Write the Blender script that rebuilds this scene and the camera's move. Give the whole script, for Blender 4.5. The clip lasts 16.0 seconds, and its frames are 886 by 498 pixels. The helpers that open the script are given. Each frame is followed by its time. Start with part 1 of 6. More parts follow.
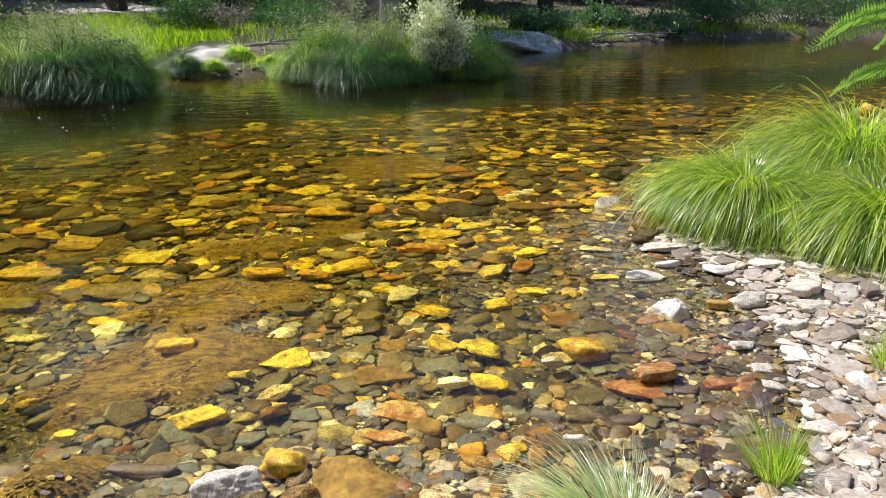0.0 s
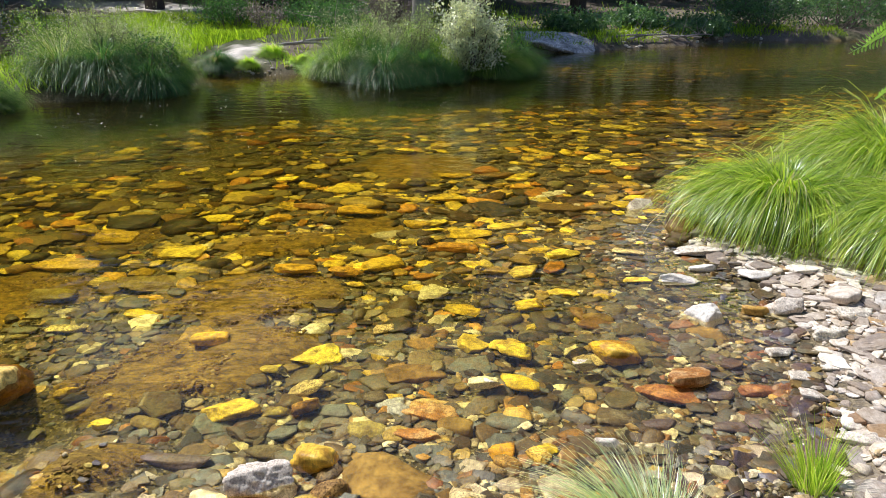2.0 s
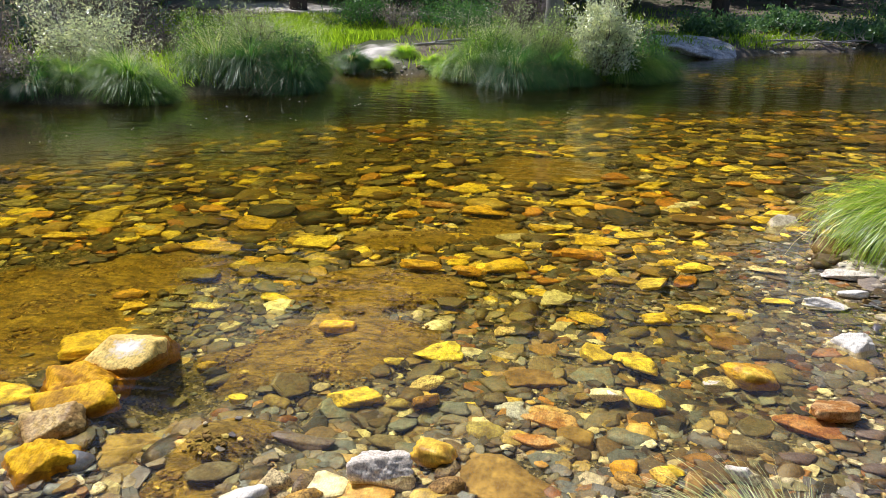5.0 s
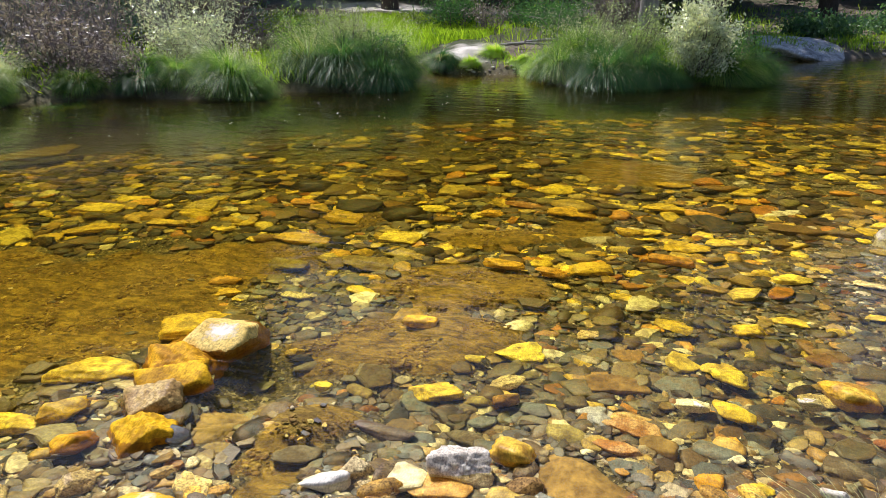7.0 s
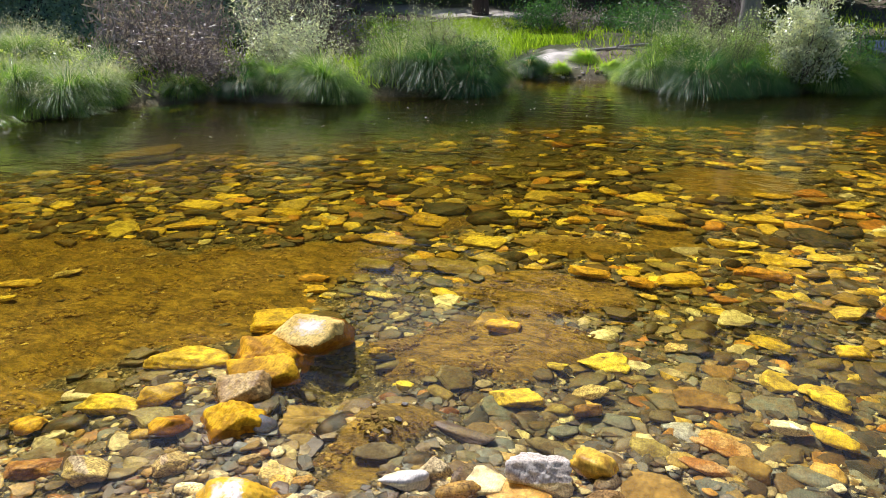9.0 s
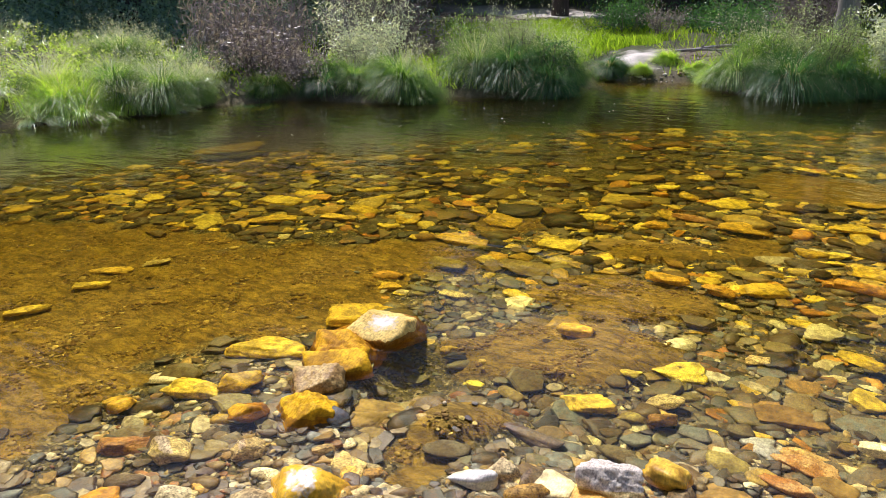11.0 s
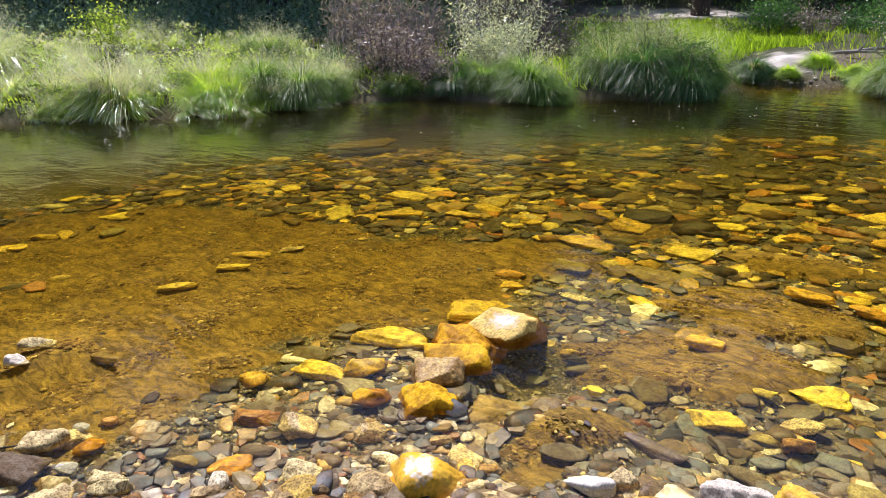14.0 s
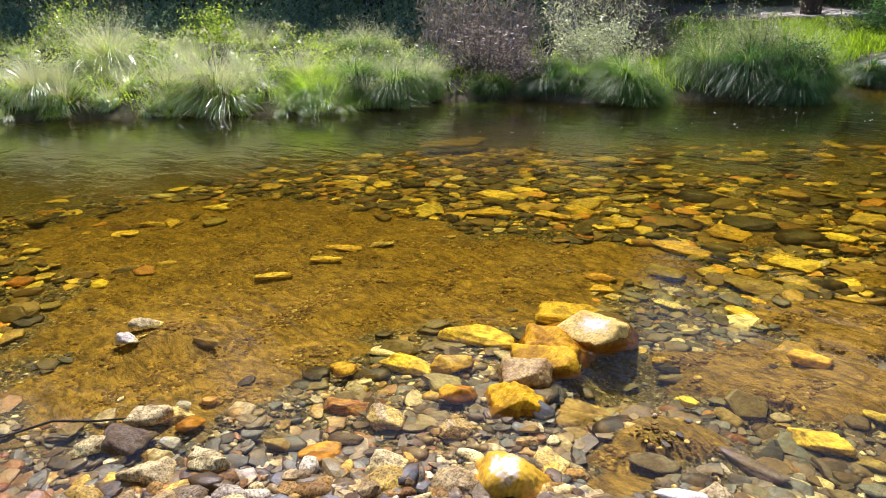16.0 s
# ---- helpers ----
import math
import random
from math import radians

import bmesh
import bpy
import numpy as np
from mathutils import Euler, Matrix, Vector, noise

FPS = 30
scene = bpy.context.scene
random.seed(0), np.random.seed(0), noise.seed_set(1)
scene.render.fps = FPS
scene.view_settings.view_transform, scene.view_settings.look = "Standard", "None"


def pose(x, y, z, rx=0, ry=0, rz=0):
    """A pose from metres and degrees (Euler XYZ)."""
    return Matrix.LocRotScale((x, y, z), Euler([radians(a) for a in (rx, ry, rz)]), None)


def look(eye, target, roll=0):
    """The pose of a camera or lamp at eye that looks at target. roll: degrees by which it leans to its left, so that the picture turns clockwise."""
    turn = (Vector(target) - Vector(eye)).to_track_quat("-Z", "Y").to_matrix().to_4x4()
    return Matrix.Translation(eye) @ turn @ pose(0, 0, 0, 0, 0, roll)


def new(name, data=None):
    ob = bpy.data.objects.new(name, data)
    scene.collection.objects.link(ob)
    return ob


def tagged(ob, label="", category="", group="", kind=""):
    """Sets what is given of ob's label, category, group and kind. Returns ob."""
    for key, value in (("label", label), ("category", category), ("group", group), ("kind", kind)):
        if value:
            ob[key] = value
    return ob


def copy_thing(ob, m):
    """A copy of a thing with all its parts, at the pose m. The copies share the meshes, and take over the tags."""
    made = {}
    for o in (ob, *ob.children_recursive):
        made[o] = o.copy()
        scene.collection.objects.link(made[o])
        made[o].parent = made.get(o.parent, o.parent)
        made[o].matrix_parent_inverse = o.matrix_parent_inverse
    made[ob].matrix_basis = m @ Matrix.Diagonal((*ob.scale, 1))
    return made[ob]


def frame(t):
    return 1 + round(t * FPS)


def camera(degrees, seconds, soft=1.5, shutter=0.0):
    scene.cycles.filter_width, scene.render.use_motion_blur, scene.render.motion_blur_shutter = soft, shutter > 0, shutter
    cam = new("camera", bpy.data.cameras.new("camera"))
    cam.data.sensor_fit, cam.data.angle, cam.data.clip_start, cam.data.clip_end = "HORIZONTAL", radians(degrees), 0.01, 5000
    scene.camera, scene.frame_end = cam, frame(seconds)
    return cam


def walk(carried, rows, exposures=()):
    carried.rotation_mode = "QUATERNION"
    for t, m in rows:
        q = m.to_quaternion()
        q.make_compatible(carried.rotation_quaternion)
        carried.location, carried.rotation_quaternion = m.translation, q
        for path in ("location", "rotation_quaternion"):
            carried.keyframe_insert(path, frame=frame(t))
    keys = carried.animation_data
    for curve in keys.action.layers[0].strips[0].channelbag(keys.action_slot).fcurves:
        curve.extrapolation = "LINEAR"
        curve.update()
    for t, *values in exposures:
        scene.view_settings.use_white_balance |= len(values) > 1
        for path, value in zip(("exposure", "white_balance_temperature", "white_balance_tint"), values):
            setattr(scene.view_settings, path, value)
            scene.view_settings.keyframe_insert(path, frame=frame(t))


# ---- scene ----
cam = camera(65.413, 16.0, 0.85)
ROWS = [
    (0.0, 0.0000, 0.0000, 1.5658, 69.498, -0.006, 0.002),
    (0.5, 0.0050, 0.0032, 1.5612, 69.495, 0.187, 0.050),
    (1.0, 0.0011, 0.0041, 1.5618, 69.358, 0.246, -0.036),
    (1.5, -0.0096, 0.0054, 1.5602, 69.438, 0.118, 0.822),
    (2.0, -0.0250, 0.0008, 1.5589, 69.525, -0.206, 2.466),
    (2.5, -0.0387, 0.0066, 1.5588, 69.227, 0.028, 4.102),
    (3.0, -0.0476, 0.0064, 1.5555, 69.045, -0.004, 5.874),
    (3.5, -0.0597, 0.0047, 1.5542, 69.064, -0.162, 7.477),
    (4.0, -0.0643, 0.0037, 1.5559, 69.290, -0.160, 9.205),
    (4.5, -0.0752, 0.0031, 1.5564, 69.564, -0.244, 10.906),
    (7.0, -0.1070, -0.0180, 1.5540, 69.580, -0.166, 19.657),
    (7.5, -0.1128, -0.0223, 1.5535, 69.763, 0.013, 21.088),
    (8.0, -0.1134, -0.0245, 1.5512, 69.856, 0.166, 22.614),
    (8.5, -0.1189, -0.0246, 1.5464, 69.901, 0.286, 24.987),
    (9.0, -0.1199, -0.0246, 1.5461, 70.040, 0.393, 26.692),
    (11.5, -0.1337, -0.0402, 1.5448, 70.153, 0.760, 34.652),
    (12.0, -0.1379, -0.0423, 1.5397, 70.171, 0.769, 36.586),
    (12.5, -0.1398, -0.0515, 1.5399, 70.258, 0.944, 38.374),
    (13.0, -0.1434, -0.0567, 1.5377, 70.337, 1.120, 39.779),
    (13.5, -0.1484, -0.0622, 1.5360, 70.262, 1.074, 41.272),
    (14.0, -0.1488, -0.0712, 1.5398, 70.380, 1.110, 43.083),
    (14.5, -0.1565, -0.0819, 1.5403, 70.779, 1.133, 45.126),
    (15.0, -0.1587, -0.0847, 1.5341, 70.738, 1.264, 47.036),
    (15.5, -0.1698, -0.0925, 1.5326, 70.805, 1.444, 48.856),
    (16.0, -0.1730, -0.0957, 1.5329, 70.532, 1.409, 50.345),
]
walk(cam, [(t, pose(x, y, z, rx, ry, rz)) for t, x, y, z, rx, ry, rz in ROWS], [(0.0, 0.12, 6100, 14), (8.5, 0.14, 6080, 17), (11.5, 0.17, 6060, 22), (16.0, 0.24, 6020, 24)])

# ---- light ----
SUN_AZ, SUN_EL = radians(-54), radians(57)
world = bpy.data.worlds.new("sky")
scene.world = world
world.use_nodes = True
wn = world.node_tree.nodes
sky = wn.new("ShaderNodeTexSky")
sky.sky_type, sky.sun_disc, sky.sun_elevation, sky.sun_rotation = "NISHITA", False, SUN_EL, SUN_AZ
sky.dust_density, sky.ozone_density = 0.3, 2.5
world.node_tree.links.new(sky.outputs[0], wn["Background"].inputs[0])
wn["Background"].inputs[1].default_value = 0.1
sun_data = bpy.data.lights.new("sun", "SUN")
sun_data.energy, sun_data.angle, sun_data.color = 5.0, radians(0.53), (1.0, 0.95, 0.86)
sun = new("sun", sun_data)
sun.matrix_world = look((60 * math.sin(SUN_AZ), 60 * math.cos(SUN_AZ), 60 * math.tan(SUN_EL)), (0, 0, 0))


# ---- materials ----
def material(name):
    m = bpy.data.materials.new(name)
    m.use_nodes = True
    m.node_tree.nodes.clear()
    return m, m.node_tree.nodes, m.node_tree.links


def node(nodes, links, kind, **inputs):
    n = nodes.new("ShaderNode" + kind)
    for key, value in inputs.items():
        socket = n.inputs[int(key[1:])] if key[0] == "i" and key[1:].isdigit() else n.inputs[key.replace("_", " ")]
        if hasattr(value, "is_output"):
            links.new(value, socket)
        else:
            socket.default_value = value
    return n


def rgb(c):
    return (c[0], c[1], c[2], 1.0)


def ramp(nodes, links, fac, stops, mode="LINEAR"):
    r = nodes.new("ShaderNodeValToRGB")
    links.new(fac, r.inputs[0])
    r.color_ramp.interpolation = mode
    e = r.color_ramp.elements
    e[0].position, e[0].color = stops[0][0], rgb(stops[0][1])
    e[1].position, e[1].color = stops[-1][0], rgb(stops[-1][1])
    for p, c in stops[1:-1]:
        e.new(p).color = rgb(c)
    return r.outputs[0]


def mixed(nodes, links, fac, a, b, how="MIX"):
    n = nodes.new("ShaderNodeMix")
    n.data_type, n.blend_type = "RGBA", how
    for socket, value in ((n.inputs[0], fac), (n.inputs[6], a), (n.inputs[7], b)):
        if hasattr(value, "is_output"):
            links.new(value, socket)
        else:
            socket.default_value = value
    return n.outputs[2]


def finish(nodes, links, shader):
    out = nodes.new("ShaderNodeOutputMaterial")
    links.new(shader, out.inputs[0])


def stone_material(name, colours, rough, scatter="object", stain=0.55, scale=16.0, spec=0.2, blotch=(0.16, 0.09, 0.03), contrast=1.0, wet=None, speck=0.22, grain=0.25, spot=None, tide=0.03, sheen=0.18):
    """Stone whose base colour is picked per piece from weighted colours, with grain, blotches and veins."""
    m, n, l = material(name)
    rnd = n.new("ShaderNodeObjectInfo").outputs["Random"] if scatter == "object" else n.new("ShaderNodeNewGeometry").outputs["Random Per Island"]
    stops, at = [], 0.0
    total = sum(w for w, _ in colours)
    for w, c in colours:
        stops.append((at, c))
        at += w / total
    if len(stops) == 1:
        stops.append((1.0, colours[0][1]))
    base = ramp(n, l, rnd, stops, "CONSTANT")
    place = n.new("ShaderNodeTexCoord").outputs["Object"] if scatter != "object" else n.new("ShaderNodeNewGeometry").outputs["Position"]
    coarse = node(n, l, "TexNoise", Vector=place, Scale=scale, Detail=5.0, Roughness=0.62)
    fine = node(n, l, "TexNoise", Vector=place, Scale=scale * 5, Detail=4.0, Roughness=0.7)
    mottle = node(n, l, "TexNoise", Vector=place, Scale=scale * 3.1, Detail=4.0, Roughness=0.65, Distortion=0.5)
    layers = node(n, l, "TexWave", Vector=place, Scale=scale * 2.2, Distortion=9.0, Detail=3.0)
    dirt = ramp(n, l, coarse.outputs[0], [(0.46, (0, 0, 0)), (0.58, (stain,) * 3)])
    col = mixed(n, l, dirt, base, rgb(blotch))
    col = mixed(n, l, 0.8 * contrast, col, ramp(n, l, fine.outputs[0], [(0.3, (0.66, 0.63, 0.6)), (0.7, (1.22, 1.22, 1.2))]), "MULTIPLY")
    dots = node(n, l, "TexNoise", Vector=place, Scale=scale * 8, Detail=4.0, Roughness=0.6)
    col = mixed(n, l, speck, col, ramp(n, l, dots.outputs[0], [(0.40, (0.22, 0.19, 0.15)), (0.50, (1.0, 0.98, 0.95)), (0.62, (1.25, 1.25, 1.22))]), "MULTIPLY")
    col = mixed(n, l, grain, col, ramp(n, l, layers.outputs[0], [(0.2, (0.65, 0.62, 0.6)), (0.8, (1.2, 1.2, 1.2))]), "MULTIPLY")
    col = mixed(n, l, 0.65 * contrast, col, ramp(n, l, mottle.outputs[0], [(0.34, (0.5, 0.44, 0.38)), (0.5, (0.96, 0.94, 0.92)), (0.66, (1.32, 1.32, 1.28))]), "MULTIPLY")
    hue = node(n, l, "HueSaturation", Color=col)
    many = node(n, l, "Math", i0=rnd, i1=57.31)
    many.operation = "MULTIPLY"
    other = node(n, l, "Math", i0=many.outputs[0])
    other.operation = "FRACT"
    wob = node(n, l, "MapRange", Value=other.outputs[0], i1=0.0, i2=1.0, i3=0.92 if len(colours) == 1 else 0.7, i4=1.1 if len(colours) == 1 else 1.35)
    l.new(wob.outputs[0], hue.inputs["Value"])
    tone = node(n, l, "MapRange", Value=node(n, l, "Math", i0=other.outputs[0], i1=0.37).outputs[0], i1=0.37, i2=1.37, i3=0.488, i4=0.512)
    l.new(tone.outputs[0], hue.inputs["Hue"])
    col, gloss = hue.outputs[0], rough
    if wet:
        # a tide line: below it the stone is wet, darker and glossier; on the boulder also painted shade
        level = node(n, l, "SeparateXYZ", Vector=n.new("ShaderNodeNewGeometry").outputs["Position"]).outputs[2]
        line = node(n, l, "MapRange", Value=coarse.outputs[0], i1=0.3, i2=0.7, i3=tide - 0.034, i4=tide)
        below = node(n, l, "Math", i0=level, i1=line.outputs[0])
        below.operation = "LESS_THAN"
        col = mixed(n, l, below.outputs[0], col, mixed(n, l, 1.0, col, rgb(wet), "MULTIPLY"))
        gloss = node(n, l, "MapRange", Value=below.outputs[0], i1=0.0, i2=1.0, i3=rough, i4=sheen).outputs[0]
    if spot:
        # a white spot on the top, with a ragged rim; on the yellow rock a painted glint
        away = node(n, l, "VectorMath", i0=n.new("ShaderNodeTexCoord").outputs["Object"], i1=spot[:3])
        away.operation = "DISTANCE"
        rag = node(n, l, "MapRange", Value=mottle.outputs[0], i1=0.3, i2=0.7, i3=-0.035, i4=0.035)
        rim = node(n, l, "Math", i0=away.outputs["Value"], i1=rag.outputs[0])
        white = node(n, l, "MapRange", Value=rim.outputs[0], i1=spot[3] * 0.4, i2=spot[3] * 1.8, i3=1.0, i4=0.0)
        col = mixed(n, l, white.outputs[0], col, (0.88, 0.86, 0.84, 1))
    b1 = node(n, l, "Bump", Strength=0.55, Distance=0.008, Height=coarse.outputs[0])
    b2 = node(n, l, "Bump", Strength=0.8, Distance=0.003, Height=fine.outputs[0], Normal=b1.outputs[0])
    p = node(n, l, "BsdfPrincipled", Base_Color=col, Roughness=gloss, Normal=b2.outputs[0])
    p.inputs["Specular IOR Level"].default_value = spec
    finish(n, l, p.outputs[0])
    return m


GOLD, YELLOW, ORANGE = (0.82, 0.58, 0.03), (0.92, 0.70, 0.08), (0.80, 0.46, 0.03)
STONE = {
    "gold": stone_material("stone_golden", [(1, GOLD)], 0.5),
    "yellow": stone_material("stone_yellow", [(1, YELLOW)], 0.55),
    "orange": stone_material("stone_orange", [(1, ORANGE)], 0.5),
    "olive": stone_material("stone_olive", [(1, (0.36, 0.28, 0.08))], 0.6),
    "tan": stone_material("stone_tan", [(1, (0.66, 0.42, 0.12))], 0.4, stain=0.6, blotch=(0.42, 0.19, 0.03), spec=0.3),
    "cream": stone_material("stone_cream", [(1, (0.78, 0.65, 0.34))], 0.7, speck=0.8),
    "white": stone_material("stone_pale", [(1, (0.84, 0.78, 0.68))], 0.8, stain=0.4, blotch=(0.5, 0.4, 0.27), spec=0.2, contrast=0.7, speck=0.5),
    "quartz": stone_material("stone_quartz", [(1, (0.84, 0.80, 0.73))], 0.6, stain=0.2, spec=0.3, contrast=0.5, blotch=(0.5, 0.42, 0.3)),
    "slate": stone_material("stone_slate", [(1, (0.20, 0.21, 0.22))], 0.4, stain=0.2),
    "grey": stone_material("stone_grey", [(1, (0.50, 0.50, 0.52))], 0.5, stain=0.2, blotch=(0.25, 0.24, 0.24)),
    "brown": stone_material("stone_silty", [(1, (0.33, 0.21, 0.065))], 0.8, stain=0.6, scale=7, blotch=(0.15, 0.085, 0.022), grain=0.12),
    "dark": stone_material("stone_dark", [(1, (0.14, 0.10, 0.055))], 0.75, stain=0.6, blotch=(0.24, 0.2, 0.14), spec=0.2),
    # The white spot paints the sun's glint on the wet top.
    "sunny": stone_material("stone_wet_yellow", [(1, (0.88, 0.50, 0.04))], 0.2, stain=0.45, scale=9, blotch=(0.80, 0.40, 0.03), spec=0.5, contrast=0.5, spot=(-0.01, -0.01, 0.06, 0.035)),
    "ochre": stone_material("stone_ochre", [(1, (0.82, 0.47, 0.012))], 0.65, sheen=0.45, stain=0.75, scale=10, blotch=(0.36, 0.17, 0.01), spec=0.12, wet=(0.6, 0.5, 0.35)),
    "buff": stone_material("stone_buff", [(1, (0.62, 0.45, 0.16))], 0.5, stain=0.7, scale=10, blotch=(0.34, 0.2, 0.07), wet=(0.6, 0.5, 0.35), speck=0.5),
    "amber": stone_material("stone_amber", [(1, (0.80, 0.50, 0.06))], 0.45, stain=0.85, scale=12, blotch=(0.40, 0.19, 0.025), spec=0.3),
    "rust": stone_material("stone_rust", [(1, (0.44, 0.22, 0.05))], 0.35, stain=0.8, blotch=(0.72, 0.5, 0.22)),
    "red": stone_material("stone_red", [(1, (0.30, 0.13, 0.05))], 0.35, stain=0.7, blotch=(0.55, 0.30, 0.10)),
    "purple": stone_material("stone_purple", [(1, (0.15, 0.11, 0.12))], 0.35),
}
# Cream above the tide line; the dark wet foot also paints the shaded front.
SPOTTED = stone_material("stone_boulder", [(1, (0.88, 0.69, 0.21))], 0.75, stain=0.5, scale=9, spec=0.15, contrast=0.6, blotch=(0.80, 0.52, 0.08), wet=(0.42, 0.27, 0.08), speck=0.4, tide=0.045, sheen=0.5, spot=(0.0, -0.05, 0.085, 0.04))
BED = stone_material("bed_stones", [(24, (0.034, 0.025, 0.011)), (18, (0.085, 0.056, 0.018)), (14, (0.19, 0.115, 0.022)), (10, (0.24, 0.19, 0.055)), (8, (0.42, 0.25, 0.03)), (9, GOLD), (5, (0.66, 0.30, 0.02)), (9, (0.64, 0.48, 0.08)), (6, YELLOW), (3, (0.62, 0.55, 0.38))], 0.5, "island", spec=0.3)
BED_NEAR = stone_material("near_bed_stones", [(16, (0.045, 0.036, 0.02)), (22, (0.10, 0.075, 0.036)), (18, (0.17, 0.125, 0.05)), (12, (0.25, 0.20, 0.08)), (9, (0.15, 0.155, 0.145)), (7, (0.34, 0.19, 0.045)), (7, (0.62, 0.43, 0.05)), (3, (0.62, 0.28, 0.02)), (6, (0.60, 0.52, 0.32)), (3, (0.74, 0.68, 0.5))], 0.42, "island", spec=0.35, scale=18)
CRUMBS = stone_material("silt_crumbs", [(40, (0.25, 0.15, 0.032)), (30, (0.34, 0.215, 0.05)), (14, (0.16, 0.095, 0.022)), (12, (0.52, 0.37, 0.1))], 0.9, "island")
BED_GOLD = stone_material("bed_cobbles_golden", [(20, GOLD), (18, (0.58, 0.42, 0.07)), (9, YELLOW), (13, (0.64, 0.31, 0.02)), (18, (0.26, 0.16, 0.035)), (22, (0.08, 0.055, 0.02))], 0.5, "island", spec=0.3)
BED_PART = stone_material("bed_stones_single", [(18, (0.05, 0.038, 0.02)), (20, (0.11, 0.075, 0.034)), (20, (0.21, 0.145, 0.06)), (9, (0.46, 0.32, 0.08)), (6, (0.36, 0.17, 0.035)), (9, (0.58, 0.49, 0.26)), (4, (0.74, 0.68, 0.54)), (14, (0.15, 0.155, 0.145))], 0.4, spec=0.3)
SHALLOW = stone_material("shallow_stones", [(14, (0.04, 0.033, 0.024)), (10, (0.115, 0.12, 0.125)), (7, (0.19, 0.20, 0.21)), (22, (0.14, 0.10, 0.05)), (14, (0.25, 0.185, 0.085)), (12, (0.45, 0.29, 0.10)), (9, (0.30, 0.12, 0.03)), (6, (0.12, 0.09, 0.10)), (9, (0.60, 0.52, 0.36))], 0.35, "island", scale=18, spec=0.4)
# Purple slate tones, with the sky's blue-violet reflection put into the stones.
WETRED = stone_material("purplish_wet_stones", [(22, (0.085, 0.062, 0.068)), (18, (0.14, 0.09, 0.085)), (17, (0.16, 0.155, 0.185)), (16, (0.34, 0.14, 0.045)), (16, (0.66, 0.57, 0.42)), (12, (0.10, 0.08, 0.10)), (8, (0.46, 0.27, 0.07))], 0.3, "island", scale=18, spec=0.4)
FLAKE = stone_material("slate_flakes", [(22, (0.05, 0.043, 0.028)), (20, (0.10, 0.082, 0.045)), (18, (0.165, 0.145, 0.085)), (12, (0.20, 0.20, 0.18)), (12, (0.26, 0.17, 0.05)), (8, (0.46, 0.38, 0.2)), (8, (0.13, 0.12, 0.13))], 0.4, "island", scale=18, spec=0.35)
DRY = stone_material("dry_stones", [(36, (0.78, 0.71, 0.62)), (26, (0.64, 0.56, 0.46)), (12, (0.86, 0.82, 0.75)), (16, (0.34, 0.29, 0.25)), (10, (0.52, 0.36, 0.2))], 0.85, "island", scale=18, blotch=(0.45, 0.36, 0.26), spec=0.15, contrast=0.55)
PALECHIPS = stone_material("pale_wet_gravel", [(35, (0.62, 0.52, 0.32)), (25, (0.74, 0.68, 0.55)), (20, (0.48, 0.34, 0.13)), (20, (0.3, 0.24, 0.15))], 0.5, "island", scale=18)
PALECOBBLE = stone_material("pale_wet_cobbles", [(30, (0.70, 0.55, 0.26)), (20, (0.76, 0.68, 0.50)), (22, (0.62, 0.40, 0.09)), (14, (0.36, 0.2, 0.06)), (14, (0.3, 0.24, 0.15))], 0.6, "island", scale=14, speck=0.75)
DRY_PART = stone_material("dry_stones_single", [(36, (0.78, 0.71, 0.62)), (26, (0.64, 0.56, 0.46)), (12, (0.86, 0.82, 0.75)), (16, (0.34, 0.29, 0.25)), (10, (0.52, 0.36, 0.2))], 0.85, "object", scale=18, blotch=(0.45, 0.36, 0.26), spec=0.15, contrast=0.55)


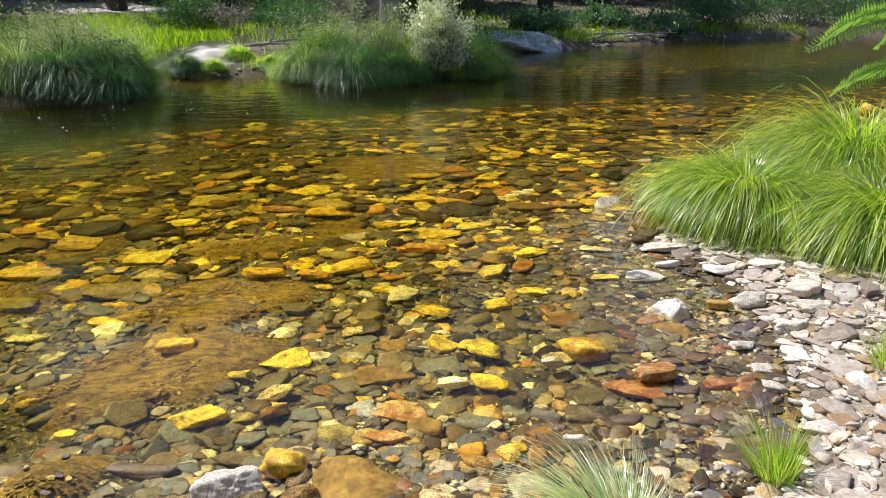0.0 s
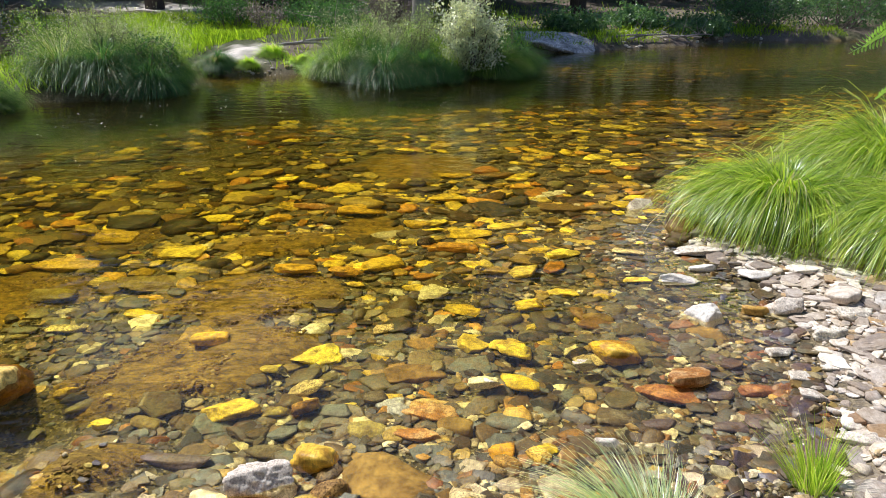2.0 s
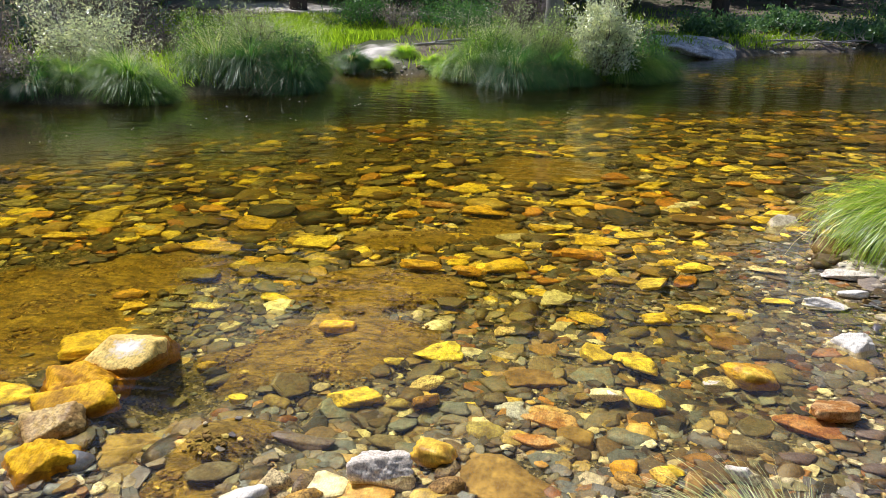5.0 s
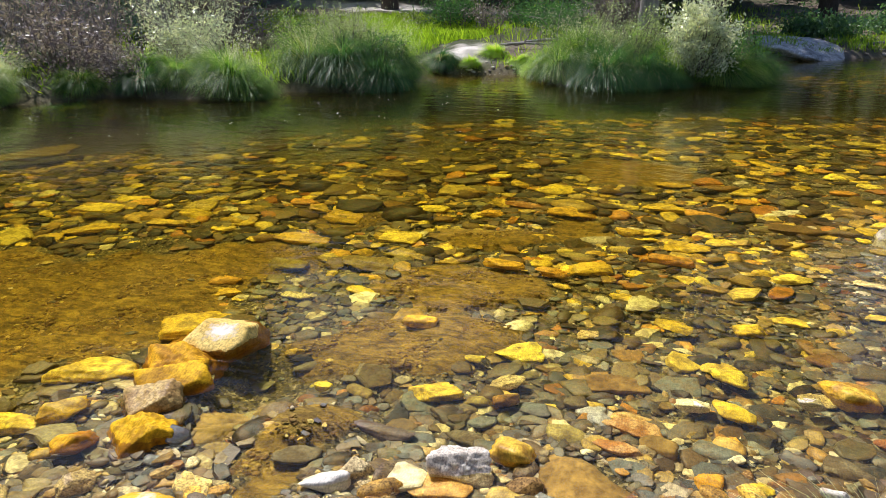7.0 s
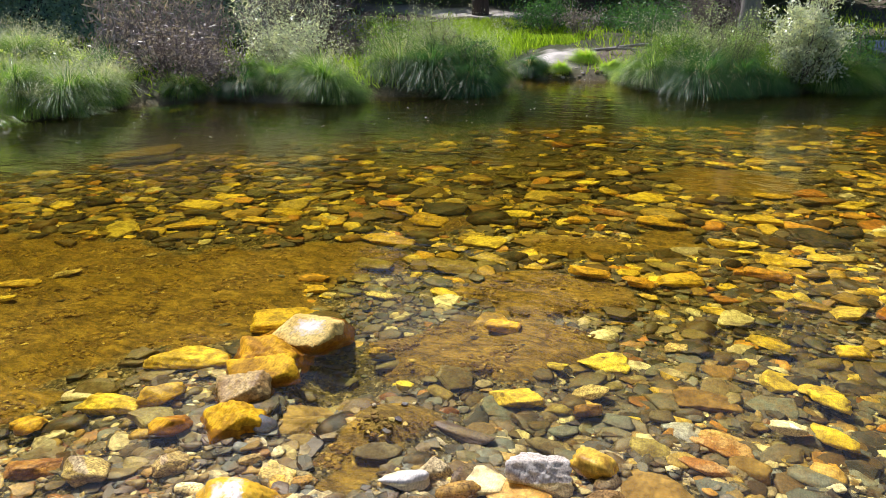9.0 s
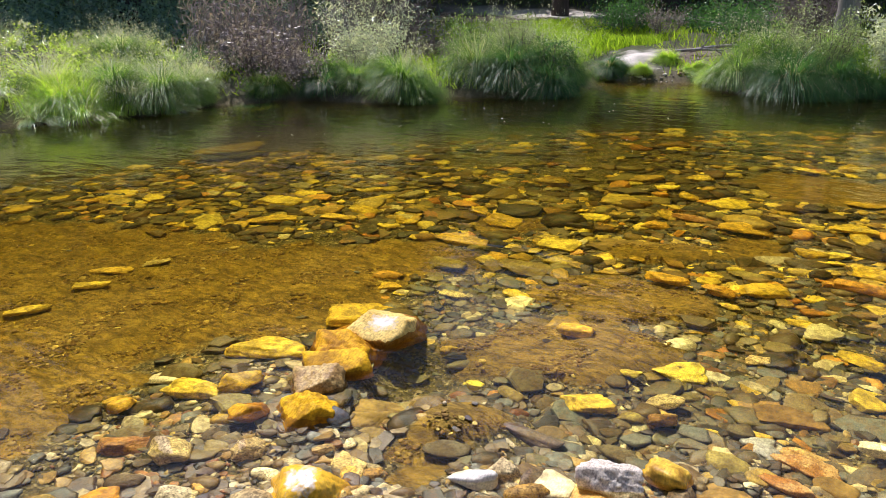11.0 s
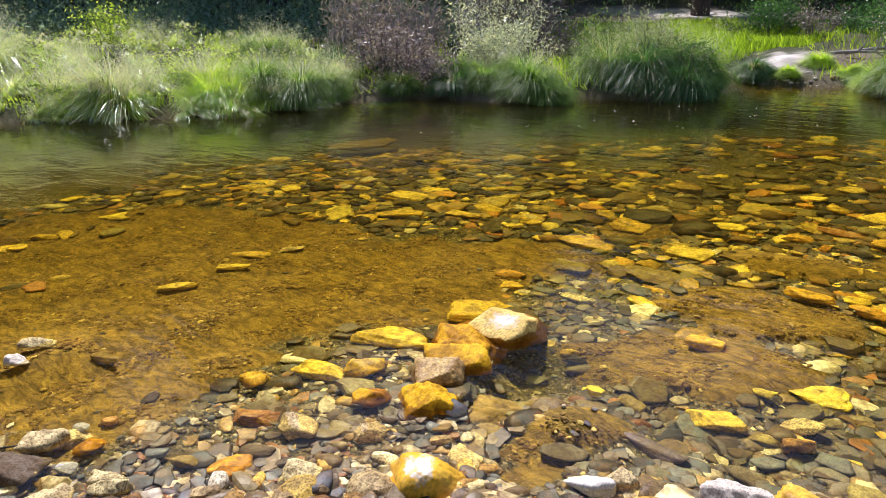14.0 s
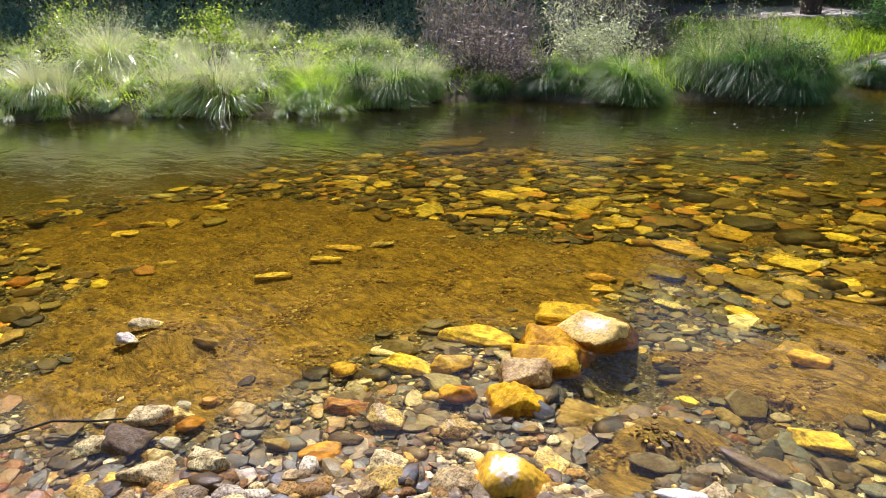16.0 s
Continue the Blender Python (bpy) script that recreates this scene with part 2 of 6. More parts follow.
def ground_material():
    """Silty bed, gravelly bed, sandy shore, bank soil and turf, told apart by the sheet's own attributes."""
    m, n, l = material("ground_soil")
    pos = n.new("ShaderNodeNewGeometry").outputs["Position"]
    big = node(n, l, "TexNoise", Vector=pos, Scale=2.6, Detail=6.0, Roughness=0.6)
    small = node(n, l, "TexNoise", Vector=pos, Scale=34.0, Detail=5.0, Roughness=0.7)
    grit = node(n, l, "TexVoronoi", Vector=pos, Scale=75.0)
    flow = node(n, l, "Mapping", Vector=pos, Rotation=(0, 0, radians(-35)), Scale=(3.2, 4.6, 4.0))
    streak = node(n, l, "TexNoise", Vector=flow.outputs[0], Scale=2.0, Detail=8.0, Roughness=0.72)

    def zone(key):
        a = n.new("ShaderNodeAttribute")
        a.attribute_name = key
        return a.outputs["Fac"]

    cells = node(n, l, "SeparateColor", Color=node(n, l, "TexVoronoi", Vector=pos, Scale=75.0).outputs["Color"])
    gravel = ramp(n, l, cells.outputs[0], [(0.0, (0.035, 0.027, 0.011)), (0.35, (0.11, 0.08, 0.027)), (0.65, (0.17, 0.125, 0.042)), (0.85, (0.27, 0.21, 0.09)), (1.0, (0.44, 0.36, 0.2))])
    gravel = mixed(n, l, 0.7, gravel, ramp(n, l, small.outputs[0], [(0.3, (0.5, 0.5, 0.5)), (0.7, (1.3, 1.3, 1.3))]), "MULTIPLY")
    fold = node(n, l, "TexNoise", Vector=node(n, l, "Mapping", Vector=pos, Rotation=(0, 0, radians(-28)), Scale=(8.0, 19.0, 8.0)).outputs[0], Scale=1.0, Detail=6.0, Roughness=0.68, Distortion=1.2)
    silt = ramp(n, l, streak.outputs[0], [(0.3, (0.14, 0.078, 0.010)), (0.5, (0.29, 0.18, 0.016)), (0.7, (0.41, 0.27, 0.032))])
    # Dark creases along the folds: crease shade put into the silt's colour.
    silt = mixed(n, l, 0.85, silt, ramp(n, l, fold.outputs[0], [(0.36, (0.30, 0.26, 0.22)), (0.49, (0.88, 0.86, 0.83)), (0.63, (1.38, 1.36, 1.26))]), "MULTIPLY")
    silt = mixed(n, l, 0.5, silt, ramp(n, l, small.outputs[0], [(0.3, (0.45, 0.43, 0.4)), (0.7, (1.45, 1.42, 1.3))]), "MULTIPLY")
    shore = ramp(n, l, small.outputs[0], [(0.3, (0.32, 0.25, 0.17)), (0.55, (0.54, 0.45, 0.34)), (0.75, (0.70, 0.62, 0.50))])
    soil = ramp(n, l, big.outputs[0], [(0.3, (0.055, 0.048, 0.024)), (0.5, (0.06, 0.08, 0.02)), (0.7, (0.10, 0.085, 0.04))])
    sand = ramp(n, l, small.outputs[0], [(0.3, (0.70, 0.63, 0.55)), (0.7, (0.90, 0.85, 0.78))])
    edge = node(n, l, "MapRange", Value=big.outputs[0], i1=0.3, i2=0.7, i3=-0.3, i4=0.3)
    soft = node(n, l, "Math", i0=zone("silt"), i1=edge.outputs[0])
    col = mixed(n, l, ramp(n, l, soft.outputs[0], [(0.35, (0, 0, 0)), (0.6, (1, 1, 1))]), gravel, silt)
    # The channel's bed is darkened in place of light lost in deep water.
    col = mixed(n, l, zone("channel_dark"), col, ramp(n, l, small.outputs[0], [(0.3, (0.035, 0.037, 0.028)), (0.7, (0.085, 0.085, 0.062))]))
    col = mixed(n, l, zone("shore"), col, shore)
    col = mixed(n, l, zone("bank"), col, soil)
    litter = ramp(n, l, small.outputs[0], [(0.3, (0.07, 0.05, 0.035)), (0.5, (0.18, 0.135, 0.10)), (0.7, (0.36, 0.29, 0.23))])
    col = mixed(n, l, zone("litter"), col, litter)
    col = mixed(n, l, zone("sand"), col, sand)
    b1 = node(n, l, "Bump", Strength=0.6, Distance=0.02, Height=small.outputs[0])
    b0 = node(n, l, "Bump", Strength=0.75, Distance=0.05, Height=fold.outputs[0], Normal=b1.outputs[0])
    b2 = node(n, l, "Bump", Strength=0.6, Distance=0.006, Height=grit.outputs[0], Normal=b0.outputs[0])
    p = node(n, l, "BsdfPrincipled", Base_Color=col, Roughness=0.9, Normal=b2.outputs[0])
    finish(n, l, p.outputs[0])
    return m


def water_material():
    """Clear tea-coloured river water: it takes more blue and green out the deeper it stands."""
    m, n, l = material("river_water")
    pos = n.new("ShaderNodeNewGeometry").outputs["Position"]
    flow = node(n, l, "Mapping", Vector=pos, Rotation=(0, 0, radians(-35)), Scale=(1.0, 2.2, 1.0))
    w1 = node(n, l, "TexNoise", Vector=flow.outputs[0], Scale=1.7, Detail=2.0, Roughness=0.5, Distortion=0.6)
    w2 = node(n, l, "TexNoise", Vector=flow.outputs[0], Scale=9.0, Detail=2.0, Roughness=0.5, Distortion=0.4)
    b1 = node(n, l, "Bump", Strength=0.2, Distance=0.05, Height=w1.outputs[0])
    b2 = node(n, l, "Bump", Strength=0.18, Distance=0.012, Height=w2.outputs[0], Normal=b1.outputs[0])
    w3 = node(n, l, "TexNoise", Vector=flow.outputs[0], Scale=30.0, Detail=2.0, Roughness=0.5)
    b2 = node(n, l, "Bump", Strength=0.05, Distance=0.004, Height=w3.outputs[0], Normal=b2.outputs[0])
    depth = n.new("ShaderNodeAttribute")
    depth.attribute_name = "depth"
    tint = n.new("ShaderNodeCombineColor")
    for k, rate in enumerate((-1.38, -1.58, -6.6)):
        power = node(n, l, "Math", i0=depth.outputs["Fac"], i1=rate)
        power.operation = "MULTIPLY"
        e = node(n, l, "Math", i0=power.outputs[0])
        e.operation = "EXPONENT"
        l.new(e.outputs[0], tint.inputs[k])
    refr = node(n, l, "BsdfRefraction", Color=tint.outputs[0], Roughness=0.0, IOR=1.333, Normal=b2.outputs[0])
    gloss = node(n, l, "BsdfGlossy", Color=(1, 1, 1, 1), Roughness=0.09, Normal=b2.outputs[0])
    fres = node(n, l, "Fresnel", IOR=1.333, Normal=b2.outputs[0])
    # fine suspended silt: the deeper the water, the more of it catches the light
    silt = node(n, l, "MapRange", Value=depth.outputs["Fac"], i1=0.05, i2=0.6, i3=0.0, i4=0.025)
    cloud = node(n, l, "MixShader", i0=silt.outputs[0], i1=refr.outputs[0], i2=node(n, l, "BsdfDiffuse", Color=(0.30, 0.26, 0.055, 1)).outputs[0])
    mix = node(n, l, "MixShader", i0=fres.outputs[0], i1=cloud.outputs[0], i2=gloss.outputs[0])
    finish(n, l, mix.outputs[0])
    return m


def leaf_material(name, colours, glow=0.45, sheen=0.05, scatter="island"):
    """Thin leaves and blades: light shines through them."""
    m, n, l = material(name)
    rnd = n.new("ShaderNodeNewGeometry").outputs["Random Per Island"]
    col = ramp(n, l, rnd, [(k / max(1, len(colours) - 1), c) for k, c in enumerate(colours)])
    pos = n.new("ShaderNodeNewGeometry").outputs["Position"]
    patch = node(n, l, "TexNoise", Vector=pos, Scale=3.0, Detail=3.0)
    col = mixed(n, l, 0.6, col, ramp(n, l, patch.outputs[0], [(0.3, (0.65, 0.7, 0.6)), (0.7, (1.3, 1.25, 1.1))]), "MULTIPLY")
    d = node(n, l, "BsdfDiffuse", Color=col)
    t = node(n, l, "BsdfTranslucent", Color=mixed(n, l, 1.0, col, (1.6, 1.6, 0.8, 1), "MULTIPLY"))
    g = node(n, l, "BsdfGlossy", Color=(0.9, 0.95, 0.9, 1), Roughness=0.38)
    a = node(n, l, "MixShader", i0=glow, i1=d.outputs[0], i2=t.outputs[0])
    b = node(n, l, "MixShader", i0=sheen, i1=a.outputs[0], i2=g.outputs[0])
    finish(n, l, b.outputs[0])
    return m


def bark_material(name, a, b):
    m, n, l = material(name)
    pos = n.new("ShaderNodeTexCoord").outputs["Object"]
    long = node(n, l, "Mapping", Vector=pos, Scale=(9.0, 9.0, 1.6))
    f = node(n, l, "TexNoise", Vector=long.outputs[0], Scale=3.0, Detail=6.0, Roughness=0.7)
    bump = node(n, l, "Bump", Strength=0.8, Distance=0.03, Height=f.outputs[0])
    p = node(n, l, "BsdfPrincipled", Base_Color=ramp(n, l, f.outputs[0], [(0.3, a), (0.7, b)]), Roughness=0.9, Normal=bump.outputs[0])
    finish(n, l, p.outputs[0])
    return m


GROUND, WATER = ground_material(), water_material()
SEDGE = leaf_material("sedge_blades", [(0.06, 0.12, 0.012), (0.22, 0.36, 0.024), (0.42, 0.56, 0.045), (0.70, 0.76, 0.18)], 0.55, 0.06)
SEDGE_FAR = leaf_material("far_sedge_blades", [(0.036, 0.095, 0.022), (0.105, 0.23, 0.045), (0.22, 0.38, 0.08), (0.45, 0.57, 0.2)], 0.5, 0.04)
SEDGE_DARK = leaf_material("dark_sedge_blades", [(0.022, 0.075, 0.028), (0.06, 0.165, 0.055), (0.13, 0.28, 0.09)], 0.45, 0.04)
LIME = leaf_material("lime_blades", [(0.20, 0.36, 0.03), (0.42, 0.58, 0.05), (0.68, 0.78, 0.22)], 0.6, 0.08)
PALEGRASS = leaf_material("pale_bank_blades", [(0.22, 0.38, 0.09), (0.56, 0.68, 0.26), (0.86, 0.88, 0.66)], 0.68, 0.3)
HERB = leaf_material("pale_herb_leaves", [(0.34, 0.54, 0.05), (0.58, 0.72, 0.12), (0.80, 0.86, 0.40)], 0.6, 0.07)
STRAW = leaf_material("straw_blades", [(0.42, 0.36, 0.16), (0.58, 0.52, 0.30), (0.72, 0.66, 0.46)], 0.4)
SILVER = leaf_material("silvery_seedheads", [(0.50, 0.51, 0.45), (0.64, 0.65, 0.58), (0.76, 0.76, 0.68)], 0.35)
TURF = leaf_material("meadow_blades", [(0.15, 0.27, 0.02), (0.31, 0.47, 0.035), (0.48, 0.64, 0.055)], 0.6)
WILLOW = leaf_material("willow_leaves", [(0.20, 0.27, 0.12), (0.32, 0.40, 0.21), (0.48, 0.54, 0.36)], 0.4)
FERN = leaf_material("frond_leaves", [(0.12, 0.28, 0.04), (0.20, 0.38, 0.06), (0.28, 0.46, 0.10)], 0.5, 0.08)
CROWN = leaf_material("tree_leaves", [(0.035, 0.07, 0.035), (0.06, 0.11, 0.055), (0.09, 0.15, 0.07)], 0.3)
UNDER = leaf_material("undergrowth_leaves", [(0.05, 0.12, 0.06), (0.10, 0.20, 0.10), (0.15, 0.28, 0.13)], 0.45)
SHADEGREEN = leaf_material("rank_shade_leaves", [(0.15, 0.25, 0.20), (0.24, 0.37, 0.28), (0.32, 0.48, 0.34)], 0.4)
DEADLEAF = leaf_material("withered_leaves", [(0.20, 0.16, 0.19), (0.35, 0.29, 0.335), (0.52, 0.45, 0.50)], 0.25)
PETAL = leaf_material("white_petals", [(0.75, 0.75, 0.70), (0.82, 0.82, 0.78)], 0.3)
SILVERLEAF = leaf_material("silver_shrub_leaves", [(0.38, 0.43, 0.38), (0.60, 0.64, 0.58), (0.82, 0.84, 0.80)], 0.4, 0.1)
BARK = bark_material("dark_bark", (0.035, 0.026, 0.02), (0.10, 0.078, 0.06))
DEADWOOD = bark_material("grey_deadwood", (0.19, 0.17, 0.15), (0.46, 0.42, 0.39))
TWIG = bark_material("brown_twigs", (0.13, 0.10, 0.09), (0.32, 0.265, 0.25))


# ---- the plan ----
NEAR = [(-9, -18), (-6, -8), (-3.6, -2.5), (-2.75, -0.6), (-2.2, 0.25), (-1.6, 0.95), (-0.9, 1.35), (0, 1.6), (0.9, 1.8), (1.25, 2.05), (1.42, 2.35), (1.52, 2.7), (1.58, 3.1), (1.62, 3.5), (1.52, 3.95), (1.35, 4.3), (1.6, 4.8), (2.6, 6), (5, 8.5), (10, 13), (22, 17), (45, 20), (80, 22)]
FAR = [(-20, -18), (-17, -8), (-14.5, -2), (-12.9, 1.4), (-12, 2.6), (-11, 3.8), (-9.7, 5.3), (-9.3, 6.3), (-9.3, 7.5), (-8.6, 8.5), (-7.6, 8.75), (-6.6, 8.95), (-6.6, 10.0), (-6.0, 10.25), (-5.2, 10.4), (-5.0, 12.2), (-5.2, 13.5), (-4.5, 13.5), (-3.4, 13.9), (-2.6, 12.7), (-1, 12.6), (0.8, 14), (1.3, 18.8), (3, 20), (5, 21.7), (7, 23), (9, 25.2), (14, 25.5), (30, 28), (45, 29), (80, 30)]

CHANNEL = [(-13.5, -6), (-11.8, -1), (-10.6, 1.5), (-9.0, 4.3), (-6.7, 7.5), (-4, 10.1), (-1, 11.4), (2, 12.4), (5, 13.2), (9, 14.6), (14, 16.2), (30, 20)]


def gap_to(line, x, y):
    """Distance from points to a polyline."""
    best = np.full(np.shape(x), 1e9)
    for (ax, ay), (bx, by) in zip(line, line[1:]):
        dx, dy = bx - ax, by - ay
        u = np.clip(((x - ax) * dx + (y - ay) * dy) / (dx * dx + dy * dy), 0, 1)
        best = np.minimum(best, np.hypot(x - ax - u * dx, y - ay - u * dy))
    return best


def in_river(x, y):
    ring = NEAR + FAR[::-1]
    inside = np.zeros(np.shape(x), bool)
    for (ax, ay), (bx, by) in zip(ring, ring[1:] + ring[:1]):
        if ay != by:
            inside ^= ((ay > y) != (by > y)) & (x < (bx - ax) * (y - ay) / (by - ay) + ax)
    return inside


def wavy(x, y, s, seed=0):
    """Smooth unevenness, about -1 to 1, with features of size s."""
    g = np.random.RandomState(seed)
    out = 0
    for k in range(7):
        a, ph, f = g.uniform(0, 6.28), g.uniform(0, 6.28), g.uniform(0.6, 1.7) * 6.28 / (2 * s)
        out = out + np.sin(f * (x * np.cos(a) + y * np.sin(a)) + ph)
    return out / 3.2


def height(x, y):
    """The ground's height; the water lies at 0."""
    x, y = np.asarray(x, float), np.asarray(y, float)
    dn, df = gap_to(NEAR, x, y), gap_to(FAR, x, y)
    bed = -np.minimum(np.interp(dn, [0, 0.4, 1, 2, 4, 7, 12], [0, 0.065, 0.135, 0.22, 0.36, 0.56, 0.85]),
                      np.interp(df, [0, 0.3, 1, 3], [0, 0.25, 0.55, 1.0]))
    bed = bed - 0.75 * np.exp(-(gap_to(CHANNEL, x, y) / 1.35) ** 2) * np.clip(df / 1.2, 0, 1)
    # A hollow is sunk beside the boulder to darken its shadow.
    bed = bed + 0.11 * np.exp(-(gap_to([(-2.1, 2.4), (-1.98, 2.0), (-1.88, 1.68)], x, y) / 0.17) ** 2) - 0.15 * np.exp(-(np.hypot(x + 1.74, y - 2.2) / 0.22) ** 2) + 0.12 * np.exp(-(np.hypot(x + 3.62, y - 0.78) / 0.3) ** 2)
    bed = bed + 0.03 * wavy(x, y, 0.5, 3) * np.clip(dn, 0, 1) + 0.018 * wavy(x, y, 0.2, 4) * np.clip(dn * 2, 0, 1)
    bed = bed + 0.085 * silt_at(x, y, MOUNDS)
    near = np.interp(dn, [0, 0.5, 2, 6, 30, 80], [0, 0.05, 0.13, 0.5, 4, 14]) + 0.012 * wavy(x, y, 0.25, 5) * np.clip(dn * 3, 0, 1)
    far = np.interp(df, [0, 0.25, 0.8, 3, 8, 15, 30, 60, 120], [0, 0.16, 0.27, 0.42, 0.68, 1.0, 3.0, 12, 30]) + 0.05 * wavy(x, y, 1.2, 6) * np.clip(df, 0, 1)
    far = far + (0.06 + 0.05 * wavy(x, y, 0.4, 9)) * np.exp(-((x + 4.95) / 0.95) ** 2) * np.clip((y - 14.0) / 1.5, 0, 1) * np.clip((18.5 - y) / 2.5, 0, 1)  # the sandy gap slopes up
    left = np.clip((-8.7 - x) / 1.2, 0, 1) * np.clip((9 - y) / 2, 0, 1)
    far = far + left * np.interp(df, [0, 0.3, 1, 3, 6, 14], [0, -0.04, 0.05, 0.3, 0.3, 0.1]) + left * 0.07 * wavy(x, y, 0.6, 8) * np.clip(df, 0, 1)
    return np.where(in_river(x, y), bed, np.where(dn < df, near, far))


def silt_at(x, y, beds=None):
    """How far the bed is covered with brown silt, 0 to 1."""
    out = np.zeros(np.shape(x))
    for cx, cy, rx, ry, yaw in SILT if beds is None else beds:
        c, s = math.cos(radians(yaw)), math.sin(radians(yaw))
        u, v = ((x - cx) * c + (y - cy) * s) / rx, (-(x - cx) * s + (y - cy) * c) / ry
        out = np.maximum(out, np.clip(0.5 + 3.0 * (1.05 - np.hypot(u, v) + 0.16 * wavy(x, y, 0.22, 9)), 0, 1))
    return out


SILT = [(-1.27, 3.54, 0.48, 0.33, 22), (-1.28, 2.76, 0.52, 0.31, 30), (-0.95, 2.98, 0.2, 0.12, 20), (-1.36, 1.98, 0.2, 0.12, 30), (-0.77, 4.83, 0.24, 0.25, -10), (-1.25, 4.45, 0.36, 0.16, 20),
        (-0.58, 6.72, 0.6, 0.5, 0), (-3.95, 1.42, 0.95, 1.45, 43), (-3.24, 2.29, 0.95, 0.55, 38), (-5.27, 1.76, 1.35, 0.95, 42), (-1.4, 1.72, 0.14, 0.2, 30),
        (-3.35, 2.75, 0.85, 0.6, 40), (-4.6, 2.5, 0.85, 0.55, 35), (-2.75, 3.5, 0.45, 0.35, 20), (-2.5, 4.55, 0.3, 0.25, 20)]
MOUNDS = SILT[:4] + SILT[5:6]


def litter_at(x, y):
    """Bare earth with leaf litter on the far bank, 0 to 1."""
    out = np.clip((x - 1) / 1.5, 0, 1) * np.clip(0.75 + 0.7 * wavy(x, y, 1.3, 41), 0, 1)
    for cx, cy, rx, ry in ((-3.55, 15.6, 0.8, 1.5), (-9.3, 10.2, 2.2, 1.7), (-1.5, 20.5, 2.4, 1.6), (-11, 25.5, 6, 2.4)):
        out = np.maximum(out, np.clip(1.5 - np.hypot((x - cx) / rx, (y - cy) / ry) + 0.25 * wavy(x, y, 0.5, 42), 0, 1))
    return out


# ---- mesh helpers ----
def mesh_of(name, verts, faces, mats, smooth=True):
    """A mesh from arrays of vertices and of equal-sided faces."""
    verts, faces = np.asarray(verts, np.float32), np.asarray(faces, np.int32)
    me = bpy.data.meshes.new(name)
    k = faces.shape[1]
    me.vertices.add(len(verts))
    me.vertices.foreach_set("co", verts.ravel())
    me.loops.add(faces.size)
    me.loops.foreach_set("vertex_index", faces.ravel())
    me.polygons.add(len(faces))
    me.polygons.foreach_set("loop_start", np.arange(0, faces.size, k, dtype=np.int32))
    me.polygons.foreach_set("use_smooth", np.broadcast_to(smooth, len(faces)).copy())
    me.update(calc_edges=True)
    for m in mats if isinstance(mats, (list, tuple)) else [mats]:
        me.materials.append(m)
    return me


def part(name, me, parent, label=""):
    ob = new(name, me)
    ob.parent = parent
    if label:
        tagged(ob, label)
    return ob


def ico(level):
    bm = bmesh.new()
    bmesh.ops.create_icosphere(bm, subdivisions=level, radius=1.0)
    v = np.array([p.co for p in bm.verts])
    f = np.array([[p.index for p in face.verts] for face in bm.faces])
    bm.free()
    return v, f


ICO = {k: ico(k) for k in (1, 2, 4, 5)}


def stone_shape(seed, level, facets=9, hard=9.0, rough=0.0):
    """A worn, blunt-edged block within a box of about 1 x 1 x 1."""
    g = np.random.RandomState(seed)
    d, f = ICO[level]
    n = g.normal(size=(facets, 3))
    n /= np.linalg.norm(n, axis=1)[:, None]
    n = np.vstack([n, np.eye(3), -np.eye(3)])
    h = np.r_[g.uniform(0.62, 1.0, facets), g.uniform(0.85, 1.1, 6)]
    q = np.maximum(d @ n.T / h, 0)
    r = (q ** hard).sum(1) ** (-1 / hard)
    v = d * r[:, None]
    if rough:
        bumps = np.array([noise.fractal(Vector(p * 2.3) + Vector((seed, 0, 0)), 0.7, 2.1, 5) for p in d])
        v *= (1 + rough * bumps)[:, None]
    lo, hi = v.min(0), v.max(0)
    return (v - (lo + hi) / 2) / (hi - lo), f


def plate_shape(seed, corners=9):
    """A flat, worn shard of slaty stone within a box of about 1 x 1 x 1."""
    g = np.random.RandomState(seed)
    a = np.sort((np.arange(corners) + g.uniform(-0.4, 0.4, corners)) / corners * 2 * np.pi)
    r = g.uniform(0.62, 1.1, corners)
    rim = np.stack([np.cos(a) * r, np.sin(a) * r], 1)
    slant = g.uniform(-0.12, 0.12, 2)
    rings = []
    for z, shrink in ((-0.5, 0.72), (-0.26, 0.97), (0.22, 1.0), (0.42, 0.95), (0.5, g.uniform(0.78, 0.86))):
        off = g.uniform(-0.05, 0.05, 2)
        flat = rim * (shrink + g.uniform(-0.04, 0.04, (corners, 1))) + off
        rings.append(np.column_stack([flat, z + flat @ slant + g.uniform(-0.05, 0.05, corners)]))
    v = np.vstack(rings + [np.array([[0, 0, -0.52], [0, 0, 0.53 + g.uniform(-0.06, 0.06)]])])
    f, last = [], 4
    for i in range(last):
        for k in range(corners):
            p, q = i * corners + k, i * corners + (k + 1) % corners
            f += [(p, q, q + corners), (p, q + corners, p + corners)]
    for k in range(corners):
        q = (k + 1) % corners
        f += [(q, k, 5 * corners), (last * corners + k, last * corners + q, 5 * corners + 1)]
    lo, hi = v.min(0), v.max(0)
    return (v - (lo + hi) / 2) / (hi - lo), np.array(f)


